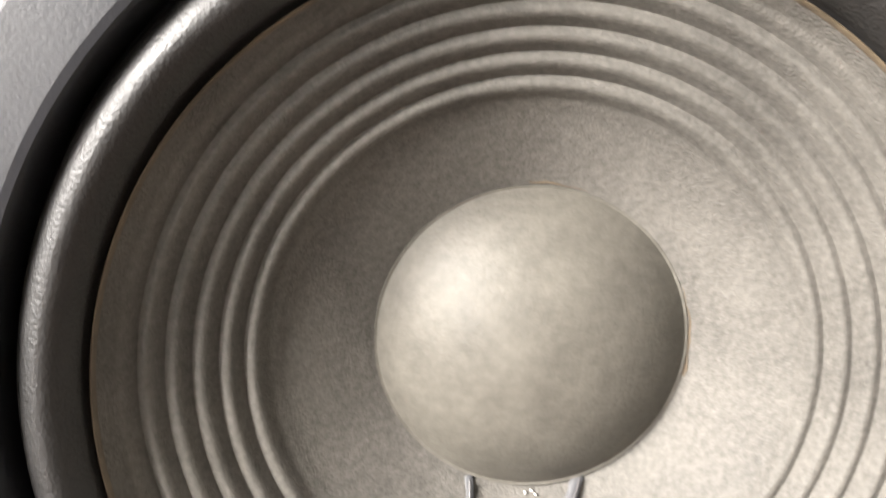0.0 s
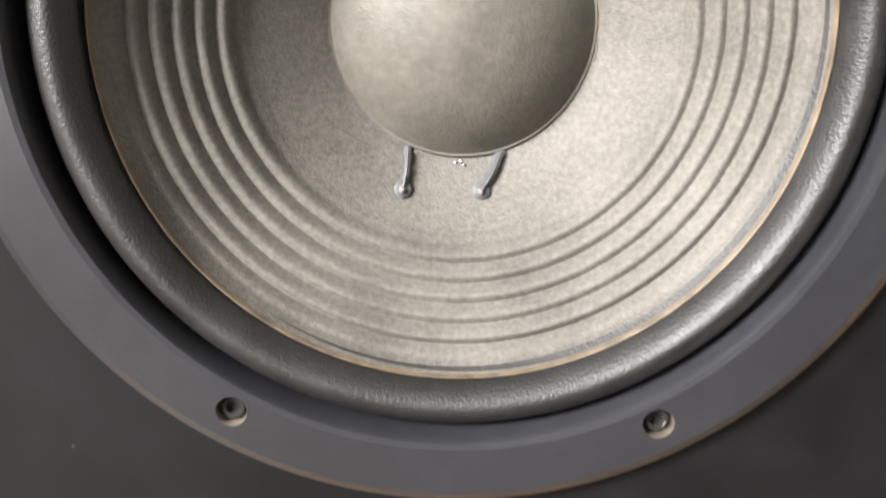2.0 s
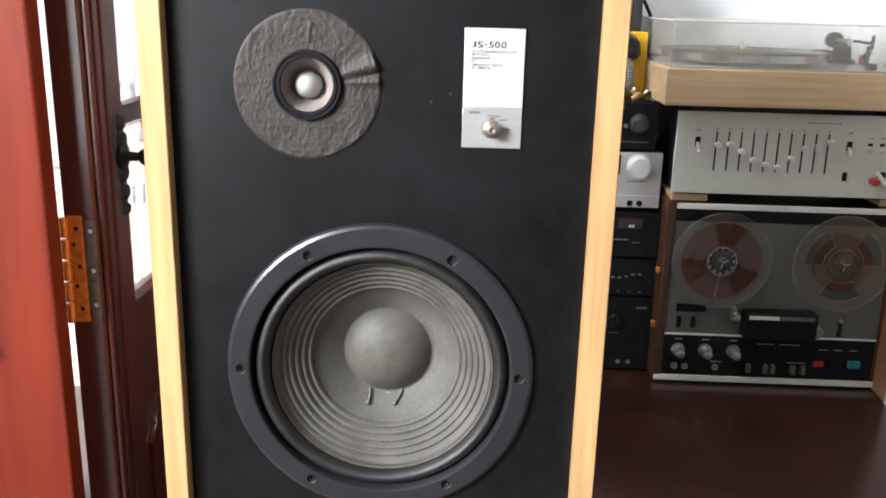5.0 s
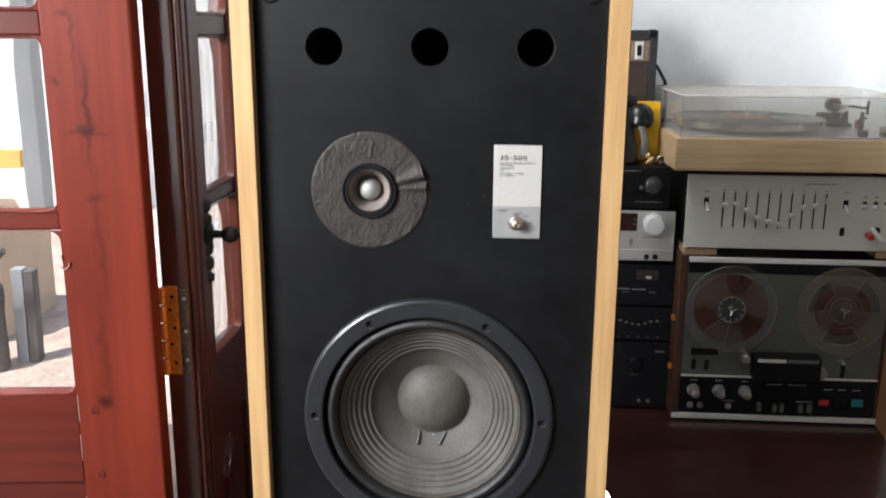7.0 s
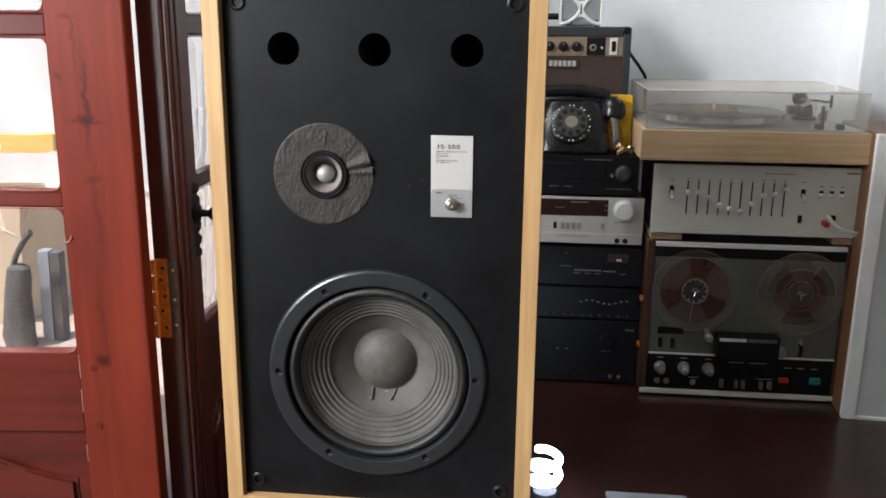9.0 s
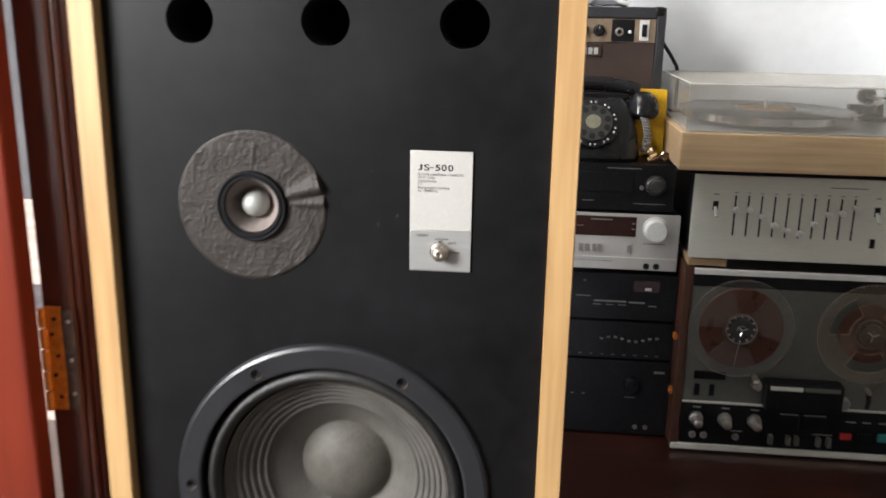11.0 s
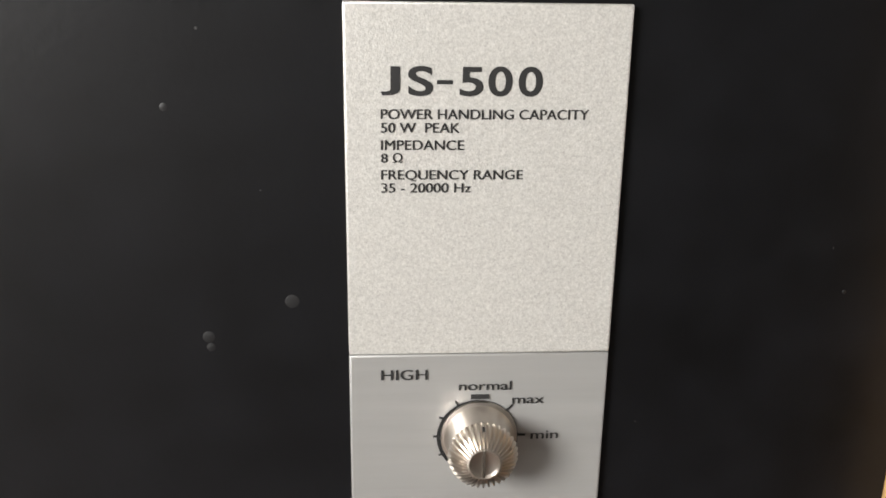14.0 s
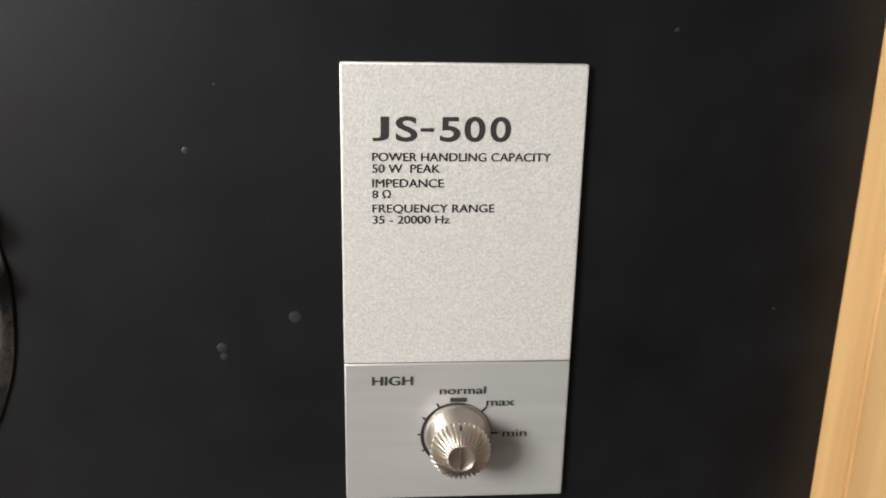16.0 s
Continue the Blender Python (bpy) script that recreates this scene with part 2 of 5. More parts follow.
TOLEX = material("black_vinyl_covering", (0.017, 0.018, 0.022), 0.55, vary=0.2, scale=30, bump=0.4, bump_scale=400)
GREYCLOTH = material("pale_grey_grille_cloth", (0.6, 0.61, 0.62), 0.85, vary=0.1, scale=12, fine=900, bump=0.5, bump_scale=900)
PAPERWHITE = material("white_frame_paint", (0.82, 0.82, 0.8), 0.5, vary=0.05, scale=8)
CARD = material("brown_cardboard", (0.62, 0.48, 0.34), 0.8, vary=0.12, scale=8, bump=0.1)
PAVING = material("pale_paving", (0.5, 0.4, 0.34), 0.8, vary=0.25, scale=6, fine=60, bump=0.3, bump_scale=60)
GREYBOX = material("pale_grey_lid", (0.33, 0.35, 0.38), 0.45, vary=0.08, scale=10)
BRONZE = material("tarnished_brown_plate", (0.075, 0.045, 0.035), 0.4, metal=0.5, vary=0.3, scale=60)
FARGREY = material("weathered_grey_paint", (0.17, 0.175, 0.18), 0.8, vary=0.2, scale=5)
LAMP_ON = glow("lit_tube", (0.72, 0.8, 1.0), 10.0)
MARK = material("pale_print", (0.42, 0.42, 0.4), 0.6)
MARK_DIM = material("grey_print", (0.16, 0.16, 0.15), 0.6)


# ---- building helpers ----
def thing(name, at, label, category, group="", kind=""):
    """An Empty at a thing's base."""
    ob = new(name)
    ob.location = at
    return tagged(ob, label, category, group, kind)


def base_of(ob):
    at = Vector(ob.location)
    while ob.parent:
        ob = ob.parent
        at += Vector(ob.location)
    return at


def smooth(me, degrees=35):
    me.shade_smooth()
    bm = bmesh.new()
    bm.from_mesh(me)
    for e in bm.edges:
        if len(e.link_faces) == 2 and e.calc_face_angle(0) > radians(degrees):
            e.smooth = False
    plane = bm.faces.layers.int.get("plane")
    if plane:
        for f in bm.faces:
            f.smooth = not f[plane]
    bm.to_mesh(me)
    bm.free()


def part(name, bm, mat, parent=None, label="", turn=None):
    """Links a bmesh, drawn in world coordinates, as one mesh under a thing or a part."""
    bmesh.ops.recalc_face_normals(bm, faces=bm.faces)
    if parent is not None:
        bmesh.ops.translate(bm, verts=bm.verts, vec=-base_of(parent))
    me = bpy.data.meshes.new(name)
    bm.to_mesh(me)
    bm.free()
    smooth(me)
    for m in mat if isinstance(mat, (list, tuple)) else [mat]:
        me.materials.append(m)
    ob = new(name, me)
    ob.parent = parent
    if label:
        tagged(ob, label)
    return ob


def solo(name, bm, mat, label, category, kind="", group=""):
    return tagged(part(name, bm, mat), label, category, group, kind)


def box(x0, x1, y0, y1, z0, z1, bevel=0.0, bm=None, m=None):
    bm = bm or bmesh.new()
    plane = bm.faces.layers.int.get("plane") or bm.faces.layers.int.new("plane")
    got = bmesh.ops.create_cube(bm, size=1)["verts"]
    for f in {f for v in got for f in v.link_faces}:
        f[plane] = 1
    for v in got:
        v.co = Vector(((x0 + x1) / 2 + v.co.x * (x1 - x0), (y0 + y1) / 2 + v.co.y * (y1 - y0), (z0 + z1) / 2 + v.co.z * (z1 - z0)))
    if bevel:
        edges = list({e for v in got for e in v.link_edges})
        done = bmesh.ops.bevel(bm, geom=edges, offset=bevel, segments=2, affect="EDGES", profile=0.5)
        got = done["verts"]
        for f in done["faces"]:
            f[plane] = 0
    if m is not None:
        bmesh.ops.transform(bm, matrix=m, verts=list({v for v in got if v.is_valid}))
    return bm


def lathe(profile, at, axis="y", segs=96, bm=None, close=True):
    """Turns (radius, along) points round an axis through at. Along runs towards +axis."""
    bm = bm or bmesh.new()
    at = Vector(at)
    rings = []
    for r, a in profile:
        ring = []
        if r < 1e-6:
            ring = [bm.verts.new(at + turned(0, 0, a, axis))]
        else:
            for k in range(segs):
                w = 2 * math.pi * k / segs
                ring.append(bm.verts.new(at + turned(r * math.cos(w), r * math.sin(w), a, axis)))
        rings.append(ring)
    for p, q in zip(rings, rings[1:]):
        for k in range(segs):
            j = (k + 1) % segs
            corner = [p[k % len(p)], p[j % len(p)], q[j % len(q)], q[k % len(q)]]
            corner = list(dict.fromkeys(corner))
            if len(corner) > 2:
                bm.faces.new(corner)
    return bm


def turned(a, b, c, axis):
    return Vector({"x": (c, a, b), "y": (a, c, b), "z": (a, b, c)}[axis])


def rod(points, radius, bm=None, segs=8):
    """A round rod or cable along points."""
    bm = bm or bmesh.new()
    pts = [Vector(p) for p in points]
    rings = []
    for k, p in enumerate(pts):
        way = (pts[min(k + 1, len(pts) - 1)] - pts[max(k - 1, 0)]).normalized()
        side = way.orthogonal().normalized()
        if rings:
            side = (last - way * last.dot(way)).normalized()
        last = side
        other = way.cross(side)
        rings.append([bm.verts.new(p + radius * (math.cos(w) * side + math.sin(w) * other)) for w in (2 * math.pi * j / segs for j in range(segs))])
    for p, q in zip(rings, rings[1:]):
        for j in range(segs):
            bm.faces.new((p[j], p[(j + 1) % segs], q[(j + 1) % segs], q[j]))
    bm.faces.new(rings[0])
    bm.faces.new(rings[-1])
    return bm


def curve_points(points, steps=10):
    """A smooth line through points."""
    p = [Vector(q) for q in points]
    p = [2 * p[0] - p[1]] + p + [2 * p[-1] - p[-2]]
    out = []
    for a, b, c, d in zip(p, p[1:], p[2:], p[3:]):
        for k in range(steps):
            t = k / steps
            out.append(0.5 * (2 * b + (c - a) * t + (2 * a - 5 * b + 4 * c - d) * t * t + (3 * b - a - 3 * c + d) * t ** 3))
    return out + [p[-2]]


def plate_with_holes(x0, x1, z0, z1, y, depth, holes, segs=64):
    """A board that faces -y, with round holes (x, z, radius) through it."""
    bm = bmesh.new()
    edges = []
    loops = [[(x0, z0), (x1, z0), (x1, z1), (x0, z1)]]
    for hx, hz, hr in holes:
        loops.append([(hx + hr * math.cos(2 * math.pi * k / segs), hz + hr * math.sin(2 * math.pi * k / segs)) for k in range(segs)])
    fronts = []
    for loop in loops:
        vs = [bm.verts.new((a, y, b)) for a, b in loop]
        edges += [bm.edges.new((p, q)) for p, q in zip(vs, vs[1:] + vs[:1])]
        fronts.append(vs)
    bmesh.ops.triangle_fill(bm, use_beauty=True, use_dissolve=False, edges=edges)
    for vs in fronts:
        back = [bm.verts.new((v.co.x, y + depth, v.co.z)) for v in vs]
        for k in range(len(vs)):
            j = (k + 1) % len(vs)
            bm.faces.new((vs[k], vs[j], back[j], back[k]))
    return bm


def letters(text, x0, x1, z, cap, y, bold=0.0):
    """Built-in font, fitted between x0 and x1 on the baseline z, facing -y."""
    data = bpy.data.curves.new("letters", "FONT")
    data.body, data.size, data.offset, data.extrude = text, 1.0, bold, 0.0
    ob = new("letters", data)
    bpy.context.view_layer.update()
    me = bpy.data.meshes.new_from_object(ob.evaluated_get(bpy.context.evaluated_depsgraph_get()))
    bpy.data.objects.remove(ob)
    bm = bmesh.new()
    bm.from_mesh(me)
    lo, hi = min(v.co.x for v in bm.verts), max(v.co.x for v in bm.verts)
    k = (x1 - x0) / (hi - lo)
    h = cap / 0.73
    for v in bm.verts:
        v.co = Vector((x0 + (v.co.x - lo) * k, y, z + v.co.y * h))
    return bm


def bars(rows, y, bm=None):
    """Plain printed bars (x0, x1, z0, z1) for small print."""
    bm = bm or bmesh.new()
    for x0, x1, z0, z1 in rows:
        box(x0, x1, y - 0.0002, y, z0, z1, bm=bm)
    return bm


# ---- the room ----
TABLE = 0.37
solo("floor", box(-1.75, 2.4, -3.2, 1.5, -0.06, 0.0), FLOOR_M, "unseen terracotta coloured floor, darkened to cut bounce light", "floor", "structure")
solo("ground", box(-30, 30, -30, 40, -0.2, -0.08), PAVING, "pale sunlit paving outside the doors", "ground", "structure")
solo("ceiling", box(-1.75, 2.4, -3.2, 1.5, 2.8, 2.9), CEIL, "unseen ceiling, greyed to cut bounce light", "ceiling", "structure")
solo("wall_north", box(-0.175, 2.4, 1.32, 1.5, 0, 2.8), WHITE_WALL, "plain white plastered wall behind the equipment", "wall", "structure")
solo("wall_pillar", box(0.925, 1.5, 1.16, 1.319, 0, 2.8, 0.006), WHITE_WALL, "white plastered pier projecting from the wall", "wall", "structure")
# unseen side and rear walls, darker than the white one to limit bounce
solo("wall_east", box(2.25, 2.4, -3.2, 1.319, 0, 2.8), DIM_BEIGE, "unseen beige side wall, darkened to cut bounce light", "wall", "structure")
solo("wall_south", box(-1.6, 2.249, -3.2, -3.05, 0, 2.8), DIM_BEIGE, "unseen beige rear wall, darkened to cut bounce light", "wall", "structure")
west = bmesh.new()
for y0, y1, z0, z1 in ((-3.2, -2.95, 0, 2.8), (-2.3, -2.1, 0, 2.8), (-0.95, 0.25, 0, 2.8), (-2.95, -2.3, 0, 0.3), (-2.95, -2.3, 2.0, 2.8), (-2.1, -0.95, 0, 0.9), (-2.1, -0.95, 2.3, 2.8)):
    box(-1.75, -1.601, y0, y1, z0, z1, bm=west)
solo("wall_west", west, DIM_BEIGE, "unseen beige wall with two window openings, darkened to cut bounce light", "wall", "structure")
solo("wall_lintel", box(-1.6, -0.176, 0.2, 1.5, 2.25, 2.8), WHITE_WALL, "white plastered wall above the folding doors", "wall", "structure")
solo("wall_jamb", box(-1.6, -1.06, 0.12, 0.24, 0, 2.249), WHITE_WALL, "white plastered wall beside the folding doors", "wall", "structure")


# ---- folding glazed doors ----
BARS = ((0.905, 0.928), (1.138, 1.168), (1.385, 1.41), (1.63, 1.655))
SILL, HEAD = 0.689, 1.9


def door_leaf(name, label, length, stiles, cols, upright, level, m, thick=0.036):
    """A glazed leaf drawn along +x from 0, its face at y=0 towards -y; m sets it in place."""
    leaf = thing(name, (0, 0, 0), label, "door", kind="structure")
    leaf.matrix_basis = m

    def put(part_name, bm, mat, parent=leaf, text=""):
        bmesh.ops.translate(bm, verts=bm.verts, vec=base_of(leaf))
        return part(part_name, bm, mat, parent, text)

    for a, b in stiles:
        put("stile", box(a, b, 0, thick, 0.02, 2.1, 0.003), upright)
    lo, hi = min(a for a, b in stiles), max(b for a, b in stiles)
    for a, b in cols:
        put("bottom_rail", box(a, b, 0.002, thick - 0.002, 0.02, 0.16), level)
        put("lock_rail", box(a, b, 0.002, thick - 0.002, 0.565, SILL, 0.002), level)
        put("top_rail", box(a, b, 0.002, thick - 0.002, HEAD, 2.1), level)
        put("panel", box(a - 0.004, b + 0.004, 0.011, thick - 0.011, 0.15, 0.57), level)
        put("raised_field", arched_field(a + 0.022, b - 0.022, 0.003, thick - 0.003, 0.19, 0.485, 0.05), level)
        for z0, z1 in BARS:
            put("glazing_bar", box(a, b, 0.005, thick - 0.005, z0, z1, 0.003), level)
        edges = [SILL] + [z for bar in BARS for z in bar] + [HEAD]
        for z0, z1 in zip(edges[::2], edges[1::2]):
            glazing = put("pane", bevelled_pane(a - 0.003, b + 0.003, thick / 2, z0 - 0.003, z1 + 0.003), PANE)
            glazing.visible_shadow = False
            bead = rounded_bead(a, b, z0, z1)
            put("bead", bead, upright)
    return leaf


def rounded_bead(x0, x1, z0, z1, width=0.0035, radius=0.011):
    """A moulding round a pane, its inner corners rounded, sloping in towards the glass."""
    bm = bmesh.new()
    loops = {"outer": [], "crest": [], "inner": []}
    for cx, cz, sx, sz, start in ((x1, z1, 1, 1, 0), (x0, z1, -1, 1, 90), (x0, z0, -1, -1, 180), (x1, z0, 1, -1, 270)):
        for k in range(7):
            w = radians(start + 15 * k)
            mx, mz = cx - sx * (width + radius), cz - sz * (width + radius)
            loops["outer"].append(bm.verts.new((cx if k in (2, 3, 4) or (k < 2) == (start in (0, 180)) else mx, 0.0035, cz if k in (2, 3, 4) or (k < 2) != (start in (0, 180)) else mz)))
            loops["crest"].append(bm.verts.new((mx + (radius + 0.0025) * math.cos(w), 0.0030, mz + (radius + 0.0025) * math.sin(w))))
            loops["inner"].append(bm.verts.new((mx + radius * math.cos(w), 0.0135, mz + radius * math.sin(w))))
    n = len(loops["outer"])
    for p, q in (("outer", "crest"), ("crest", "inner")):
        for k in range(n):
            j = (k + 1) % n
            bm.faces.new((loops[p][k], loops[p][j], loops[q][j], loops[q][k]))
    bmesh.ops.remove_doubles(bm, verts=bm.verts, dist=0.00001)
    return bm


def arched_field(x0, x1, y0, y1, z0, z1, rise):
    """A raised panel with a swept, arched top."""
    bm = bmesh.new()
    loop = [(x0, z0), (x1, z0)] + [(x1 + (x0 - x1) * k / 16, z1 + rise * math.sin(math.pi * k / 16) ** 1.6) for k in range(17)]
    front = bm.faces.new([bm.verts.new((x, y0, z)) for x, z in loop])
    more = bmesh.ops.extrude_face_region(bm, geom=[front])["geom"]
    for v in (g for g in more if isinstance(g, bmesh.types.BMVert)):
        v.co.y = y1
    rim = [e for e in bm.edges if abs(e.verts[0].co.y - e.verts[1].co.y) < 1e-6]
    bmesh.ops.bevel(bm, geom=rim, offset=0.006, segments=2, affect="EDGES")
    return bm


def bevelled_pane(x0, x1, y, z0, z1):
    """A pane with a wide bevelled margin."""
    bm = bmesh.new()
    w = 0.034
    outer = [(x0, z0), (x1, z0), (x1, z1), (x0, z1)]
    inner = [(x0 + w, z0 + w), (x1 - w, z0 + w), (x1 - w, z1 - w), (x0 + w, z1 - w)]
    fo = [bm.verts.new((a, y - 0.0012, b)) for a, b in outer]
    fi = [bm.verts.new((a, y - 0.0046, b)) for a, b in inner]
    back = [bm.verts.new((a, y + 0.002, b)) for a, b in outer]
    for k in range(4):
        j = (k + 1) % 4
        bm.faces.new((fo[k], fo[j], fi[j], fi[k]))
        bm.faces.new((fo[k], back[k], back[j], fo[j]))
    bm.faces.new(fi)
    bm.faces.new(back[::-1])
    return bm


# the red leaf stands almost square to the camera, the dark one folds back behind it
red_leaf = door_leaf("door_1", "open red varnished folding door with bevelled glass panes", 0.65,
                     ((-0.105, 0.0), (-0.65, -0.54)), ((-0.54, -0.105),), REDWOOD_Z, REDWOOD_X,
                     Matrix.Translation((-0.3615, 0.152, 0)) @ pose(0, 0, 0, 0, 0, 6))
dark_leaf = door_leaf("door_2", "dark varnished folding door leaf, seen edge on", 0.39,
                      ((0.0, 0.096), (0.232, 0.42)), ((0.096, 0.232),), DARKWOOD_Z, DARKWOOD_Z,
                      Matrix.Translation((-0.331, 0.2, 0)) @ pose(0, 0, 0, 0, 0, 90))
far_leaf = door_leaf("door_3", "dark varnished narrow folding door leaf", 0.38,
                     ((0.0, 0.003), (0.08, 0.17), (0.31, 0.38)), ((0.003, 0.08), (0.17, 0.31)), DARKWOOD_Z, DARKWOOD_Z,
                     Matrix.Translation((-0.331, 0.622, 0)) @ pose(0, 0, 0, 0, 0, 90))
for x0, x1, mat, label in ((-0.372, -0.284, DARKWOOD_Z, "dark wooden door frame post"), (-0.283, -0.205, REDWOOD_Z, "red wooden door frame post"),
                           (-0.204, -0.176, DARKWOOD_Z, "dark wooden frame moulding")):
    solo("door_frame", box(x0, x1, 1.2, 1.3, 0, 2.25, 0.004), mat, label, "door frame", "structure")
solo("door_jamb", box(-0.372, -0.331, 1.006, 1.199, 0, 2.25, 0.004), DARKWOOD_Z, "dark wooden door jamb", "door frame", "structure")

SCUFF = material("worn_pale_varnish", (0.42, 0.26, 0.22), 0.6, vary=0.3, scale=300)

# moulding and knob on the dark leaf
mould = bmesh.new()
for y0, w in ((0.206, 0.008), (0.22, 0.014), (0.24, 0.008)):
    box(-0.331, -0.325, y0, y0 + w, 0.03, 2.09, 0.002, bm=mould)


def fixed_to(leaf, name, bm, mat, label="", under=None):
    """A fitting drawn in world coordinates, under a leaf that stands turned."""
    bmesh.ops.transform(bm, matrix=leaf.matrix_basis.inverted(), verts=bm.verts)
    bmesh.ops.translate(bm, verts=bm.verts, vec=base_of(under or leaf))
    return part(name, bm, mat, under or leaf, label)


fixed_to(dark_leaf, "moulding", mould, DARKWOOD_Z)
knob = lathe([(0, -0.001), (0.016, 0), (0.016, 0.004), (0.006, 0.008), (0.005, 0.02), (0.009, 0.024), (0.012, 0.031), (0.009, 0.039), (0.004, 0.042), (0.006, 0.046), (0, 0.049)],
             (-0.325, 0.268, 0.876), "x", 24)
fixed_to(dark_leaf, "door_knob", knob, BLACK, "turned black door knob")
scut = bmesh.new()
for z, r in ((0.915, 0.011), (0.895, 0.013), (0.876, 0.016), (0.857, 0.013), (0.835, 0.012), (0.815, 0.009)):
    lathe([(0, 0.006), (r * 0.6, 0.005), (r, 0)], (-0.325, 0.268, z), "x", 16, bm=scut)
fixed_to(dark_leaf, "escutcheon", scut, BLACK, "ornate black lock plate")

for z in (0.668, 0.577):
    part("dowel_peg", lathe([(0, -0.0012), (0.0052, -0.001), (0.006, 0.0)], Vector(red_leaf.location) + Vector((-0.083, 0, z)), "y", 20), REDWOOD_X, red_leaf, "pale worn wooden peg")

for x, z0, z1 in ((-0.1045, 0.598, 0.634), (-0.1035, 0.652, 0.688), (-0.1045, 0.518, 0.545)):
    part("worn_edge", rod([Vector(red_leaf.location) + Vector((x, 0.0004, z0 + (z1 - z0) * k / 5)) for k in range(6)], 0.0007, segs=5), SCUFF, red_leaf, "pale wear along the varnished edge")

for name, points, leaf in (("scuff", ((-0.468, 0.1395, 0.861), (-0.464, 0.1398, 0.857), (-0.458, 0.1403, 0.861), (-0.457, 0.1404, 0.866)), "red"),
                           ("scuff", ((-0.4665, 0.1396, 0.875), (-0.4655, 0.1397, 0.871), (-0.4662, 0.1397, 0.868)), "red")):
    fixed_to(red_leaf if leaf == "red" else dark_leaf, name, rod(curve_points(points, 4), 0.0009, segs=6), SCUFF, "pale scuff in the varnish")

# butt hinge between the leaves
hinge = thing("door_hinge", (-0.364, 0.19, 0.7), "orange lacquered brass butt hinge between door leaves", "hinge")
part("leaf_plate", box(-0.362, -0.345, 0.1955, 0.1985, 0.7, 0.822, 0.0008), BRASS, hinge)
part("rear_plate", box(-0.345, -0.331, 0.197, 0.1995, 0.7, 0.818, 0.0008), BRONZE, hinge, "tarnished steel hinge plate")
for k in range(5):
    z = 0.7 + k * 0.0245
    part("knuckle", lathe([(0, 0), (0.0042, 0.0005), (0.0045, 0.002), (0.0045, 0.021), (0.0042, 0.0225), (0, 0.023)], (-0.3645, 0.1935, z), "z", 16), BRASS, hinge)
for k, (x, z) in enumerate(((-0.352, 0.716), (-0.356, 0.742), (-0.351, 0.765), (-0.356, 0.79), (-0.352, 0.808), (-0.337, 0.72), (-0.337, 0.76), (-0.337, 0.805))):
    part("screw", lathe([(0, -0.001), (0.0022, -0.0006), (0.0026, 0)], (x, 0.1952 if x < -0.345 else 0.1968, z), "y", 12), SOOT if x < -0.345 else STEEL, hinge)

# ---- outside, seen through the panes ----
solo("garden_wall", box(-9, -0.9, 5.2, 5.4, -0.08, 3.2), material("weathered_white_render", (0.72, 0.71, 0.68), 0.8, vary=0.2, scale=3, bump=0.2, bump_scale=30), "sunlit white garden wall outside", "wall", "structure")
fence = thing("white_railing", (-1.6, 2.6, -0.08), "white painted slatted railing outside the doors", "railing")
for k in range(7):
    part("slat", box(-1.35 + k * 0.15, -1.3 + k * 0.15, 2.6, 2.63, -0.08, 1.25, 0.004), PAPERWHITE, fence)
for z in (0.25, 0.75, 1.15):
    part("rail", box(-1.4, -0.35, 2.631, 2.66, z, z + 0.05, 0.004), PAPERWHITE, fence)
carton = thing("cardboard_box", (-2.35, 2.6, -0.08), "open pale cardboard box standing outside in the sun", "box")
part("body", box(-2.75, -2.0, 2.4, 2.8, -0.08, 0.33, 0.004), CARD, carton)
part("flap", box(-0.3, 0.3, -0.003, 0.003, 0, 0.25, m=Matrix.Translation((-2.3, 2.4, 0.33)) @ pose(0, 0, 0, -28, 22, 0)), CARD, carton)
part("flap", box(-0.35, 0.35, -0.003, 0.003, 0, 0.22, m=Matrix.Translation((-2.4, 2.8, 0.33)) @ pose(0, 0, 0, 35, 0, 0)), CARD, carton)
solo("grey_post", box(-3.13, -3.03, 4.6, 4.7, -0.08, 2.6, 0.005), FARGREY, "weathered grey post outside in the yard", "post")
solo("yellow_board", box(-4.4, -3.16, 4.62, 4.66, 0.33, 0.42, 0.005), YELLOW, "long yellow board outside in the sun", "board")
sack = thing("dark_bag", (-1.9, 2.2, -0.08), "tall dark cloth bag with a strap standing outside", "bag")
bag = bmesh.new()
lathe([(0, 0), (0.05, 0), (0.053, 0.05), (0.052, 0.18), (0.05, 0.225), (0.04, 0.255), (0.02, 0.268), (0, 0.27)], (-1.9, 2.2, -0.08), "z", 28, bm=bag)
for v in bag.verts:
    v.co += 0.02 * Vector((noise.noise(v.co * 9), noise.noise(v.co * 9 + Vector((5, 0, 0))), 0.5 * noise.noise(v.co * 12 + Vector((0, 3, 0)))))
DARKCLOTH = material("dark_bag_cloth", (0.12, 0.11, 0.105), 0.8, vary=0.3, scale=12, bump=0.3, bump_scale=90)
part("body", bag, DARKCLOTH, sack)
part("strap", rod(curve_points([(-1.91, 2.2, 0.17), (-1.895, 2.2, 0.21), (-1.86, 2.2, 0.26), (-1.83, 2.2, 0.29)], 6), 0.011), DARKCLOTH, sack, "dark carrying strap")
solo("dark_board", box(-1.80, -1.765, 2.25, 2.29, -0.08, 0.21, 0.003), DARKCLOTH, "narrow dark board standing beside the carton", "board")
